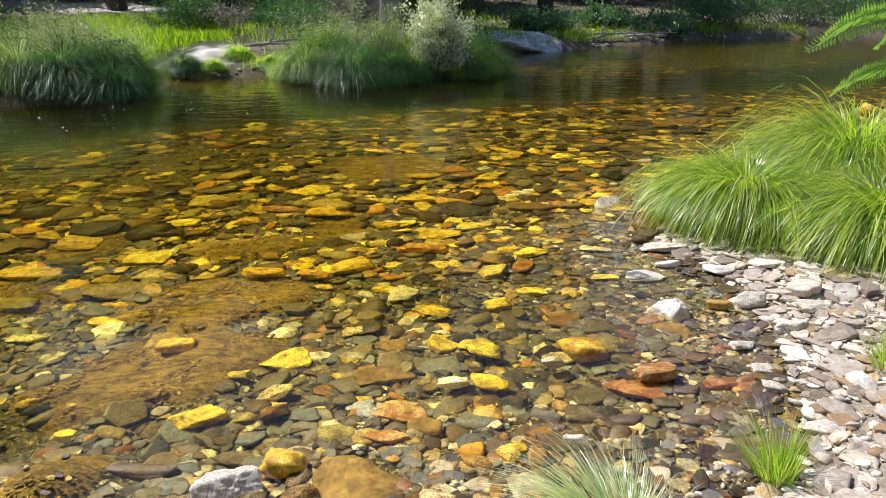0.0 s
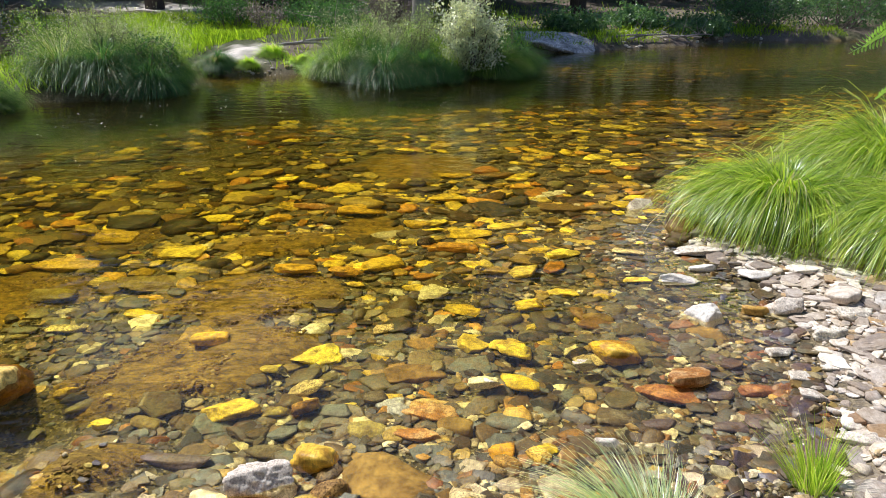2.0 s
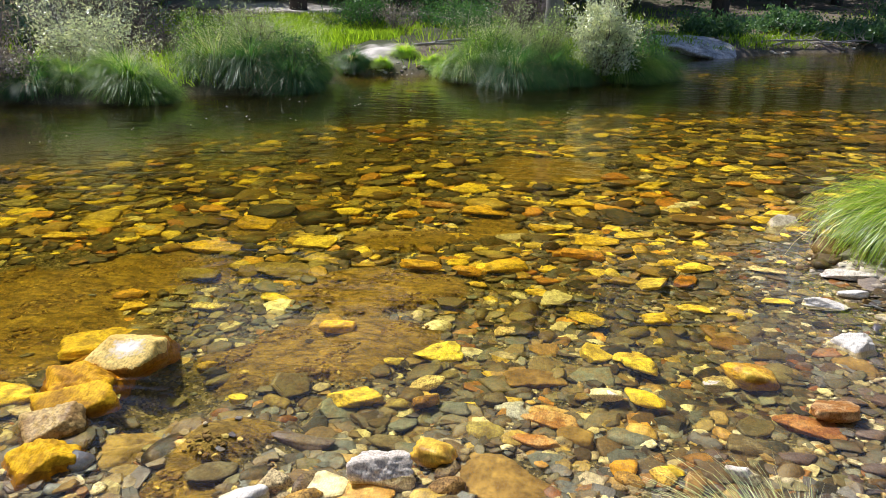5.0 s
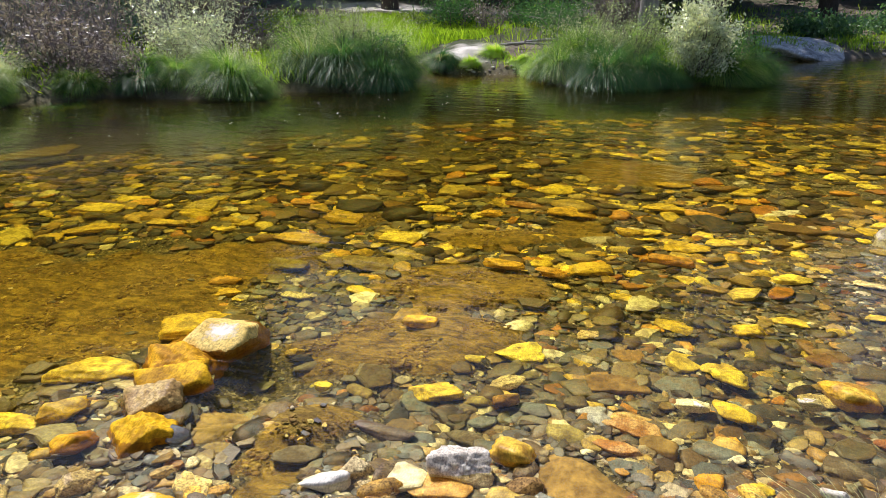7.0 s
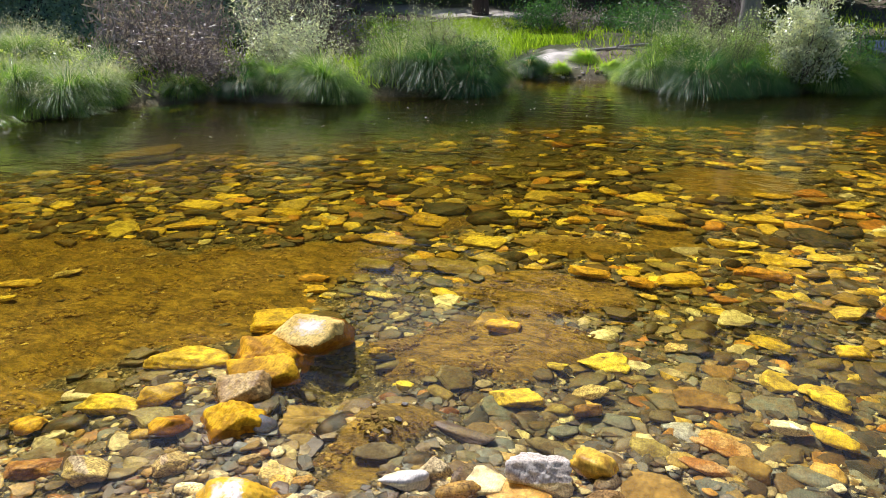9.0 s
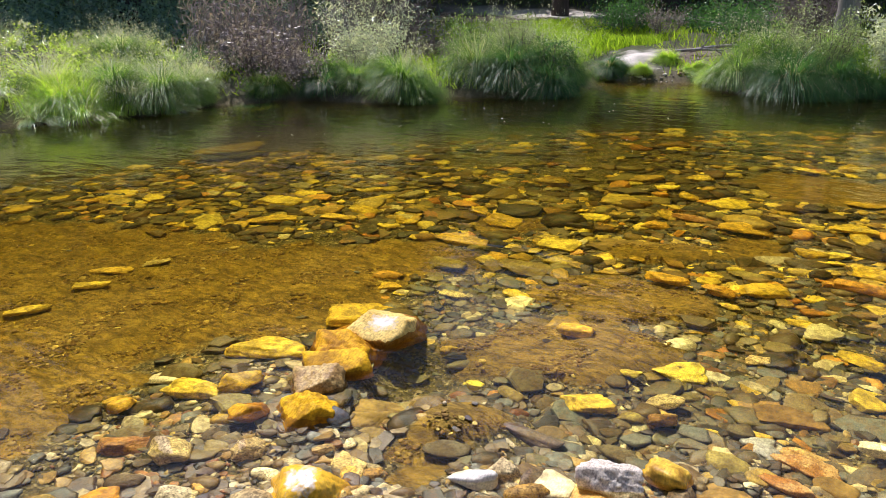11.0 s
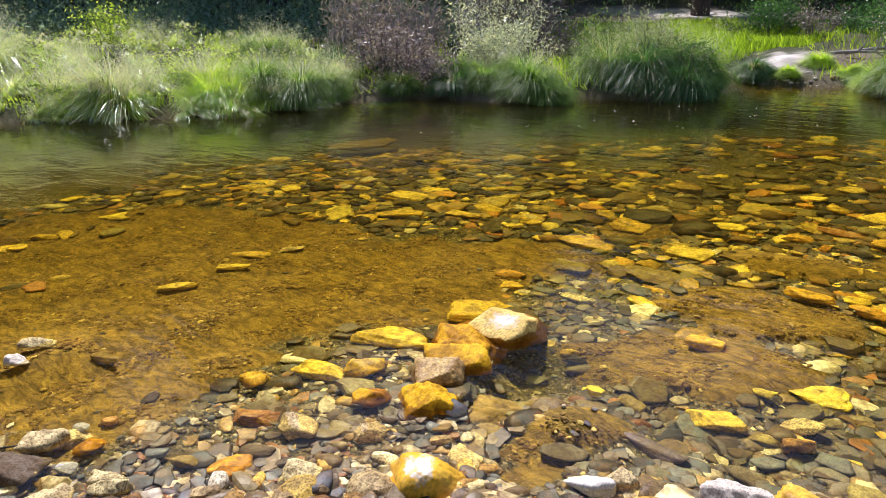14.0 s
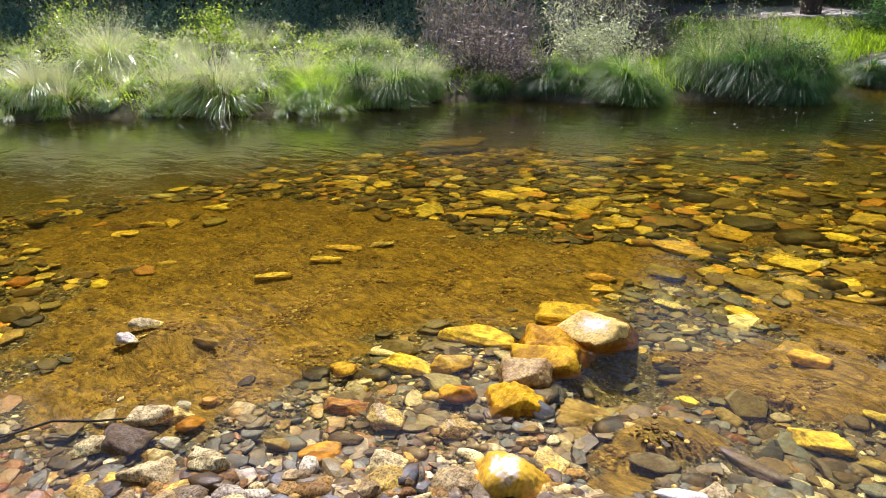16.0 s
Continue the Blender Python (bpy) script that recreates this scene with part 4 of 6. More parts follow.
rock("purple", "purple-grey stone lying on the submerged river bed", 1.04, 2.55, -0.063, 0.133, 0.080, 0.040, -2, -3, 87)
rock("purple", "purple-grey stone lying on the submerged river bed", 0.73, 2.33, -0.064, 0.138, 0.083, 0.042, -4, -0, 88)
rock("purple", "purple-grey stone lying on the submerged river bed", 1.00, 2.32, -0.047, 0.142, 0.085, 0.043, 2, -4, 89)
rock("yellow", "bright yellow stained stone lying on the submerged river bed", -2.50, 2.01, -0.105, 0.411, 0.225, 0.15, 35, 2, 95)
rock("gold", "golden algae-stained stone lying on the submerged river bed", -2.36, 2.56, -0.130, 0.37, 0.26, 0.10, 32, 2, 96)
rock("yellow", "bright yellow stained stone lying on the submerged river bed", -2.52, 1.61, -0.136, 0.304, 0.152, 0.106, 22, 4, 97)
rock("white", "pale grey-white dry stone lying on the submerged river bed", -2.72, 1.59, -0.158, 0.152, 0.091, 0.061, 31, -3, 98)
rock("gold", "golden algae-stained stone lying on the submerged river bed", -2.71, 1.35, -0.146, 0.138, 0.097, 0.069, 18, -7, 99)
rock("quartz", "white quartz stone rising above the shallow water", -1.13, 1.66, -0.013, 0.181, 0.091, 0.074, 30, 4, 103)
rock("cream", "pale cream stone rising above the shallow water", -1.06, 1.76, -0.018, 0.130, 0.091, 0.098, 31, -5, 104)
rock("brown", "brown silt-coated flat stone lying on the submerged river bed", -1.72, 1.86, -0.105, 0.275, 0.192, 0.055, 41, 4, 105)
rock("orange", "orange iron-stained stone lying on the submerged river bed", -2.65, 3.18, -0.231, 0.201, 0.120, 0.060, 27, 2, 106)
rock("gold", "golden algae-stained stone lying on the submerged river bed", -2.53, 3.04, -0.238, 0.173, 0.104, 0.052, 27, -5, 107)
rock("gold", "golden algae-stained stone lying on the submerged river bed", -4.17, 3.66, -0.308, 0.410, 0.164, 0.123, 36, -6, 112)
rock("gold", "golden algae-stained stone lying on the submerged river bed", -4.35, 4.02, -0.298, 0.229, 0.137, 0.069, 38, -5, 113)
rock("yellow", "bright yellow stained stone lying on the submerged river bed", -3.72, 3.95, -0.273, 0.324, 0.129, 0.097, 14, -1, 114)
rock("orange", "orange iron-stained stone lying on the submerged river bed", -5.79, 4.12, -0.452, 0.279, 0.139, 0.084, 9, 6, 115)
rock("gold", "golden algae-stained stone lying on the submerged river bed", -5.27, 5.53, -0.570, 0.248, 0.124, 0.074, 15, 4, 116)
rock("yellow", "bright yellow stained stone lying on the submerged river bed", -5.13, 3.26, -0.365, 0.244, 0.098, 0.073, 30, 4, 117)
rock("cream", "pale cream stone rising above the shallow water", -3.72, 0.78, -0.012, 0.173, 0.104, 0.069, 49, 7, 118)
rock("white", "pale grey-white dry stone rising above the shallow water", -3.59, 0.64, -0.016, 0.127, 0.076, 0.086, 41, -0, 119)
rock("cream", "pale cream stone lying on the submerged river bed", -2.81, 0.58, -0.069, 0.191, 0.133, 0.076, 40, 4, 120)
rock("dark", "dark grey slate stone rising above the shallow water", -2.70, 0.36, -0.005, 0.211, 0.169, 0.085, 38, 5, 121)
rock("cream", "pale cream stone rising above the shallow water", -2.34, 0.55, -0.011, 0.145, 0.087, 0.080, 31, -4, 122)
rock("cream", "pale cream stone rising above the shallow water", -2.44, 0.38, -0.008, 0.194, 0.136, 0.086, 43, -6, 123)
rock("yellow", "bright yellow stained stone lying on the submerged river bed", -4.24, 2.29, -0.245, 0.282, 0.113, 0.085, 35, 5, 124)
rock("yellow", "bright yellow stained stone lying on the submerged river bed", -4.10, 2.07, -0.230, 0.229, 0.092, 0.069, 41, -5, 125)
rock("yellow", "bright yellow stained stone lying on the submerged river bed", -4.07, 1.67, -0.221, 0.244, 0.098, 0.073, 58, 1, 126)
rock("cream", "pale cream stone lying on the submerged river bed", -4.12, 2.55, -0.260, 0.181, 0.090, 0.072, 50, 6, 127)
rock("orange", "orange iron-stained stone lying on the submerged river bed", -2.17, 0.91, -0.053, 0.170, 0.136, 0.059, 53, 5, 130)
rock("cream", "pale cream stone rising above the shallow water", -2.73, 0.26, -0.012, 0.127, 0.102, 0.078, 61, -4, 132)
rock("yellow", "bright yellow stained stone lying on the submerged river bed", -5.96, 2.06, -0.344, 0.292, 0.117, 0.087, 38, -1, 133)
rock("gold", "golden algae-stained stone lying on the submerged river bed", -5.81, 1.49, -0.297, 0.267, 0.107, 0.080, 48, 8, 134)
rock("orange", "orange iron-stained stone lying on the submerged river bed", -6.05, 3.26, -0.439, 0.392, 0.157, 0.118, 49, 6, 135)
rock("tan", "grey-tan flat slab lying in the shallows", -0.76, 1.79, -0.045, 0.231, 0.127, 0.051, 15, 3, 201)
rock("purple", "dark purplish slate bar lying in the shallows", -1.08, 2.03, -0.070, 0.263, 0.105, 0.053, 2, 3, 202)
rock("dark", "dark grey slate stone lying on the submerged river bed", -1.31, 1.78, -0.060, 0.187, 0.103, 0.056, 30, 3, 203)
rock("brown", "brown silt-coated flat stone lying on the submerged river bed", -1.69, 1.78, -0.090, 0.238, 0.166, 0.071, 25, 3, 204)
rock("slate", "blue-grey slate stone lying on the submerged river bed", -0.56, 2.38, -0.090, 0.132, 0.093, 0.046, 10, 3, 205)
rock("grey", "light grey striated stone lying on the submerged river bed", -0.31, 2.40, -0.070, 0.125, 0.087, 0.044, -20, 3, 206)
rock("dark", "dark brown rounded stone lying on the submerged river bed", -0.41, 2.50, -0.090, 0.107, 0.086, 0.043, 0, 3, 207)
rock("olive", "olive-grey flat stone lying on the submerged river bed", -0.39, 2.24, -0.070, 0.192, 0.134, 0.048, 10, 3, 208)
rock("tan", "tan and buff stone lying on the submerged river bed", -0.69, 2.43, -0.090, 0.109, 0.076, 0.043, 10, 3, 209)
rock("cream", "speckled pale granite stone lying on the submerged river bed", -0.72, 2.56, -0.100, 0.148, 0.103, 0.052, 5, 3, 210)
rock("white", "white stone rising just above the shallow water", 0.50, 2.77, -0.04, 0.12, 0.08, 0.085, 12, 3, 301)
rock("buff", "peach-coloured cobble in the shallows", -0.69, 2.41, -0.085, 0.12, 0.1, 0.09, 20, 4, 302)
rock("orange", "rounded orange stone sunk in the brown silt", -1.28, 2.94, -0.065, 0.18, 0.14, 0.13, 5, 3, 303)
rock("white", "pale rough stone rising above the shallow water", 0.04, 2.60, -0.030, 0.144, 0.101, 0.072, 10, 3, 211)
rock("gold", "golden algae-stained stone lying on the submerged river bed", 0.20, 2.60, -0.050, 0.185, 0.102, 0.059, -12, 3, 212)
rock("gold", "golden algae-stained stone lying on the submerged river bed", -0.06, 3.35, -0.100, 0.203, 0.101, 0.061, -10, 3, 213)
rock("yellow", "bright yellow stained stone lying on the submerged river bed", 0.19, 2.91, -0.070, 0.194, 0.116, 0.078, -20, 3, 214)
rock("gold", "golden algae-stained stone lying on the submerged river bed", -1.77, 3.26, -0.170, 0.236, 0.095, 0.059, -12, 3, 215)
rock("rust", "rust-brown stone lying on the submerged river bed", -0.21, 2.22, -0.060, 0.190, 0.085, 0.057, -10, 3, 216)
rock("rust", "rust-brown flat stone lying on the submerged river bed", -0.17, 2.38, -0.070, 0.238, 0.100, 0.052, -8, 3, 217)
rock("olive", "dark olive slab lying on the submerged river bed", -1.94, 3.69, -0.200, 0.382, 0.191, 0.076, 10, 3, 218)
rock("yellow", "pale yellow stone lying on the submerged river bed", -0.93, 2.71, -0.100, 0.116, 0.058, 0.035, 0, 3, 219)
rock("yellow", "small yellow stone lying on the submerged river bed", -1.47, 2.26, -0.100, 0.089, 0.062, 0.053, 0, 3, 220)
rock("yellow", "small yellow stone lying on the submerged river bed", -1.75, 2.49, -0.120, 0.087, 0.070, 0.052, 0, 3, 221)
rock("orange", "orange iron-stained stone lying on the submerged river bed", -0.80, 3.89, -0.130, 0.212, 0.095, 0.074, -5, 3, 222)
rock("orange", "orange iron-stained stone lying on the submerged river bed", -1.10, 3.92, -0.130, 0.283, 0.142, 0.085, -5, 3, 223)
rock("orange", "orange iron-stained stone lying on the submerged river bed", -0.11, 4.31, -0.100, 0.294, 0.132, 0.103, -5, 3, 224)
rock("gold", "large golden stone lying on the submerged river bed", -0.19, 5.50, -0.140, 0.393, 0.177, 0.137, -3, 3, 225)
rock("red", "reddish brown stone lying on the submerged river bed", -2.39, 1.16, -0.090, 0.205, 0.123, 0.082, 40, 3, 226)
rock("cream", "pale rough cobble in the shallows", -1.945, 1.385, -0.045, 0.135, 0.131, 0.11, 40, 3, 228)
rock("cream", "pale rounded cobble in the shallows", -1.91, 1.04, -0.020, 0.146, 0.117, 0.088, 30, 3, 229)
rock("olive", "broad olive-yellow ledge sunk in the deeper channel", -6.71, 5.43, -0.46, 0.95, 0.55, 0.26, 62, 4, 241)
rock("cream", "rough cream cobble lying in the wet shallows", -2.81, 0.50, -0.020, 0.172, 0.137, 0.103, 40, 3, 260)
rock("ochre", "rust and ochre stone lying in the wet shallows", -2.67, 0.61, -0.040, 0.107, 0.096, 0.054, 40, 3, 261)
rock("cream", "pale rough cobble lying in the wet shallows", -2.18, 1.22, -0.05, 0.165, 0.14, 0.12, 40, 3, 262)
rock("ochre", "yellow-ochre cobble beside the stacked rocks", -2.11, 1.545, -0.03, 0.17, 0.12, 0.1, 45, 4, 304)
rock("gold", "golden block lying under shallow water", -2.33, 1.69, -0.04, 0.2, 0.13, 0.1, 40, 3, 305)
rock("brown", "long reddish-brown stone half sunk in the silt", -3.37, 0.95, -0.08, 0.17, 0.07, 0.06, 15, 3, 306)
rock("amber", "amber stone lying in the wet shallows", -2.64, 1.31, -0.070, 0.109, 0.098, 0.076, 40, 3, 263)
rock("grey", "light grey stone lying in the wet shallows", -2.83, 0.64, -0.050, 0.075, 0.053, 0.038, 40, 3, 264)
rock("tan", "tan cobble lying in the wet shallows", -2.80, 0.74, -0.060, 0.069, 0.055, 0.034, 40, 3, 265)
rock("cream", "rough cream cobble lying in the wet shallows", -2.38, 0.56, 0.000, 0.122, 0.073, 0.061, 40, 3, 266)
rock("ochre", "rust and ochre stone lying in the wet shallows", -2.11, 0.88, -0.030, 0.124, 0.087, 0.050, 40, 3, 267)
rock("dark", "dark brown stone lying in the wet shallows", -2.16, 1.02, -0.040, 0.139, 0.070, 0.049, 40, 3, 269)
rock("grey", "grey stone lying in the wet shallows", -2.58, 0.50, -0.020, 0.085, 0.068, 0.042, 40, 3, 270)
rock("buff", "pale rough cobble lying in the wet shallows", -2.50, 0.42, 0.000, 0.130, 0.104, 0.065, 40, 3, 271)
rock("slate", "grey stone lying in the wet shallows", -2.43, 0.76, -0.040, 0.091, 0.055, 0.036, 40, 3, 272)
rock("olive", "olive stone lying in the wet shallows", -2.31, 0.81, -0.040, 0.103, 0.062, 0.041, 40, 3, 273)



# ---- sedges and grasses ----
def tussock(name, label, x, y, tall, wide, seed, n=1400, blade=0.011, mat=None, straw=0.12, heads=0.0, lean=(0, 0), bow=(105, 205), stand=(48, 90), group="sedge tussocks", locks=75, floor=0.01, mess=0.2, segs=4):
    root = new(name)
    root.matrix_world = pose(x, y, float(height(x, y)) - 0.02)
    core = max(0.05, wide / 2 - 0.72 * tall)
    v, f = blades(seed, n, tall, core, blade, segs, lean, bow, stand, locks, floor, mess)
    part("foliage", mesh_of("foliage", v, f, mat or SEDGE), root)
    if straw:
        v, f = blades(seed + 1, int(n * straw), tall * 0.95, core * 1.05, blade * 0.8, segs, lean, (bow[0], bow[1] + 20), stand, 75, floor)
        part("dry_foliage", mesh_of("dry_foliage", v, f, STRAW), root, "straw-coloured dry blades")
    if heads:
        v, f = blades(seed + 2, int(n * heads), tall * 1.05, core, blade * 0.6, segs, lean, (25, 70), (55, 88))
        g = np.random.RandomState(seed)
        tips = v.reshape(-1, 2 * segs + 2, 3)[:, -1]
        w, h = leaf_cloud(g, tips, (0.02, 0.02, 0.06), 7, 0.035, 0.35)
        part("plume", mesh_of("plume", *join([(v, f), (w, h)]), SILVER), root, "silvery feathery seed heads")
    return tagged(root, label, "grass tussock", group)


# near bank
tussock("sedge_tussock", "bright green drooping sedge tussock on the stony shore", 2.16, 4.74, 0.62, 1.26, 11, 5600, 0.009, SEDGE, 0.1, 0.0, (-0.10, -0.10), (110, 250), (52, 92), mess=0.6, segs=7, locks=120)
tussock("sedge_tussock", "tall green arching sedge tussock beside the water", 2.85, 4.2, 0.58, 1.4, 12, 5600, 0.009, SEDGE, 0.1, 0.0, (-0.10, -0.08), (110, 250), (52, 92), mess=0.6, segs=7, locks=110)
tussock("sedge_tussock", "tall green sedge tussock farther along the shore", 3.35, 5.5, 0.88, 1.9, 13, 5600, 0.0095, SEDGE, 0.12, 0.0, (-0.1, -0.06), (110, 245), (50, 92), mess=0.6, segs=7, locks=110)
tussock("grass_tuft", "small pale green grass tuft at the water's edge", 0.54, 1.60, 0.27, 0.5, 14, 800, 0.004, PALEGRASS, 0.35, 0.0, (-0.07, 0.04), (40, 110), (30, 80))
tussock("grass_tuft", "small upright green grass tuft among wet stones", 1.13, 1.93, 0.18, 0.2, 15, 260, 0.0035, LIME, 0.15, 0.0, (-0.02, 0.02), (10, 45), (70, 89))
tussock("grass_tuft", "small bright green grass tuft among dry stones", 1.93, 2.62, 0.15, 0.22, 16, 240, 0.0035, LIME, 0.05, 0.0, (0, 0), (15, 60), (62, 88))

# far bank, from upstream down
DARKS, FRESH, SILV = "dark green sedge tussock overhanging the far waterline", "fresh yellow-green sedge tussock on the far bank", "silver-green grass tussock with feathery seed heads"
g = np.random.RandomState(7)
CLUMPS = [
    (-2.5, 13.0, 0.7, 0.9, "f"), (-2.2, 13.7, 0.95, 1.0, "s"), (-1.6, 12.75, 0.95, 1.1, "d"), (-0.95, 12.95, 0.65, 0.9, "d"), (-1.9, 12.85, 0.5, 0.7, "s"), (0.35, 13.9, 0.75, 0.9, "f"), (0.75, 14.5, 0.7, 0.9, "d"), (-1.3, 14.2, 0.9, 0.8, "f"),
    (-6.55, 11.0, 0.9, 1.2, "s"), (-5.85, 10.95, 0.85, 1.2, "d"), (-5.2, 11.1, 0.8, 1.1, "d"), (-5.7, 11.9, 1.0, 1.2, "s"), (-6.5, 12.1, 0.95, 1.3, "s"), (-5.05, 13.75, 0.42, 0.5, "d"), (-4.15, 14.7, 0.30, 0.35, "l"), (-3.6, 14.3, 0.25, 0.3, "l"), (-3.25, 14.0, 0.3, 0.4, "f"), (-4.45, 13.85, 0.22, 0.3, "l"), (-2.95, 13.5, 0.4, 0.5, "l")]
LOW_CLUMPS = [(-7.0, 9.35, 0.62, 1.05, "f"), (-7.6, 9.9, 0.6, 0.9, "s"), (-8.7, 9.35, 0.55, 0.8, "f"), (-8.75, 7.75, 0.42, 0.55, "d"), (-8.35, 8.95, 0.45, 0.6, "d"), (-9.1, 8.4, 0.4, 0.55, "f"), (-7.9, 9.2, 0.4, 0.55, "f"), (-9.7, 6.75, 0.7, 1.2, "s"), (-10.05, 6.2, 0.7, 1.2, "f"), (-10.3, 5.5, 0.55, 1.1, "l"), (-10.7, 8.3, 0.7, 1.2, "d"), (-11.6, 7.4, 0.7, 1.2, "s")]
for k, (x, y, tall, wide, kind) in enumerate(CLUMPS + LOW_CLUMPS):
    mat = {"f": SEDGE_FAR, "s": SEDGE_FAR, "d": SEDGE_DARK, "l": LIME}[kind]
    label = {"f": FRESH, "s": SILV, "d": DARKS, "l": "small lime-green grass tussock on the far bank"}[kind]
    root = tussock("sedge_tussock", label, x, y, tall * 0.9, wide * 0.85, 100 + 7 * k, 3600, 0.0085, mat, 0.07, 0.035 if kind == "s" else 0.0, (g.normal(0, 0.07), -0.06), ((25, 150) if kind == "l" else (55, 185)), (22, 88), locks=60, floor=-0.12, mess=0.45)
    for q in range(4 if wide > 0.6 else 0):
        px, py = x + g.uniform(-0.6, 0.6) * wide, y + g.uniform(-0.15, 0.5) * wide
        if not in_river(np.array(px), np.array(py)):
            s = g.uniform(0.4, 0.8)
            ob = copy_thing(root, pose(px, py, float(height(px, py)) - 0.02, 0, 0, g.uniform(0, 360)))
            ob.scale = (s, s, s * g.uniform(0.9, 1.25))

made = []
g = np.random.RandomState(8)
for k in range(6):
    made.append(tussock("grass_tussock", "sunlit grass tussock on the far bank, pale with seed heads", -10.9 - 0.1 * k, 4.3, 0.42 + 0.05 * k, 0.8 + 0.1 * k, 300 + 9 * k, 560, 0.019, (PALEGRASS, LIME, PALEGRASS, PALEGRASS, LIME, SEDGE_FAR)[k], 0.25, 0.08 + 0.2 * (k % 2), (0.12 * math.cos(k), 0.12 * math.sin(2.3 * k) - 0.08), (45, 195), (10, 86), locks=22, floor=-0.15))
for k in range(170):
    x, y = g.uniform(-19, -9.4), g.uniform(-3.5, 9)
    d = float(gap_to(FAR, x, y))
    if in_river(np.array(x), np.array(y)) or d > 5.5 or d < 0.2 or wavy(x, y, 0.9, 58) < (-0.05 if d < 1 else -0.45):
        continue
    s = g.uniform(0.45, 0.85) * (0.8 if d < 0.6 else 1)
    ob = copy_thing(made[k % 6], pose(x, y, float(height(x, y)) - 0.02, 0, 0, g.uniform(0, 360)))
    ob.scale = (s, s, s)

for x, y, tall, wide, seed in ((-14.1, 3.5, 0.9, 1.4, 380), (-13.4, 2.1, 0.6, 1.0, 383)):
    tussock("grass_tussock", "tall silvery grass tussock full of feathery seed heads", x, y, tall, wide, seed, 900, 0.014, PALEGRASS, 0.2, 0.4, (0.05, -0.05), (40, 170), (30, 88), locks=30, floor=-0.1)

# grass hanging over the far waterline, where the bank bends downstream
edge = [(-13.2, 0.7), (-12.9, 1.5), (-12.5, 2.1), (-12.0, 2.75), (-11.5, 3.3), (-11.0, 3.9), (-10.6, 4.4), (-10.1, 4.95), (-9.75, 5.4), (-9.5, 5.95), (-9.4, 6.5), (-9.45, 7.2)]
for k, (x, y) in enumerate(edge):
    for back in (0.12, 0.4, 0.9):
        px, py = x - 0.8 * back + g.normal(0, 0.12), y + 0.6 * back + g.normal(0, 0.12)
        if in_river(np.array(px), np.array(py)):
            continue
        s = g.uniform(0.5, 0.85) * (0.8 + 0.2 * back)
        ob = copy_thing(made[(2 * k + int(4 * back)) % 6], pose(px, py, max(0.02, float(height(px, py)) - 0.02), 0, 0, g.uniform(0, 360)))
        ob.scale = (s, s, s)

# turf of the far bank
g = np.random.RandomState(21)
n = 950000
x, y = g.uniform(-28, 13, n), g.uniform(0, 36, n)
d = gap_to(FAR, x, y)
sandy = (np.hypot((x + 4.85) / 1.0, (y - 14.7) / 1.6) < 1) | (g.uniform(0, 1, n) < litter_at(x, y) * 0.93)
# Dense turf marks the sunlit patches; thinning to dark soil stands for shade.
keep = ~in_river(x, y) & (d < gap_to(NEAR, x, y)) & (d > 0.15) & (g.uniform(0, 1, n) < np.where((np.hypot((x + 8.6) / 3.6, (y - 18.6) / 4.2) < 1) | ((x < -9) & (d < 4.2)), np.exp(-d / 9), np.where(d < 2.2, 0.5, 0.12 * np.exp(-d / 7)))) & ~sandy & (np.hypot((x + 11) / 5, (y - 26) / 1.6) > 1) & (wavy(x, y, 1.6, 31) > -0.75) & ((x > -8.8) | (d > 5) | (g.uniform(0, 1, n) < 0.16))
x, y = x[keep], y[keep]
n = len(x)
h, a, bend = g.uniform(0.10, 0.28, n) * (1 + 0.4 * wavy(x, y, 2.0, 32)), g.uniform(0, 6.28, n), g.uniform(0.02, 0.16, n)
z = height(x, y) - 0.01
w = g.uniform(0.005, 0.011, n)
ca, sa, tw = np.cos(a), np.sin(a), a + 1.57 + g.normal(0, 0.5, n)
wx_, wy_ = np.cos(tw) * w, np.sin(tw) * w
v = np.stack([np.stack([x - wx_, y - wy_, z], 1), np.stack([x + wx_, y + wy_, z], 1), np.stack([x + wx_ * 0.7 + ca * bend * 0.4, y + wy_ * 0.7 + sa * bend * 0.4, z + h * 0.6], 1), np.stack([x + ca * bend, y + sa * bend, z + h], 1)], 1).reshape(-1, 3)
tagged(new("meadow_grass", mesh_of("meadow_grass", v, np.arange(4 * n).reshape(-1, 4), TURF)), "short green meadow grass covering the far bank", "grass", kind="stuff")


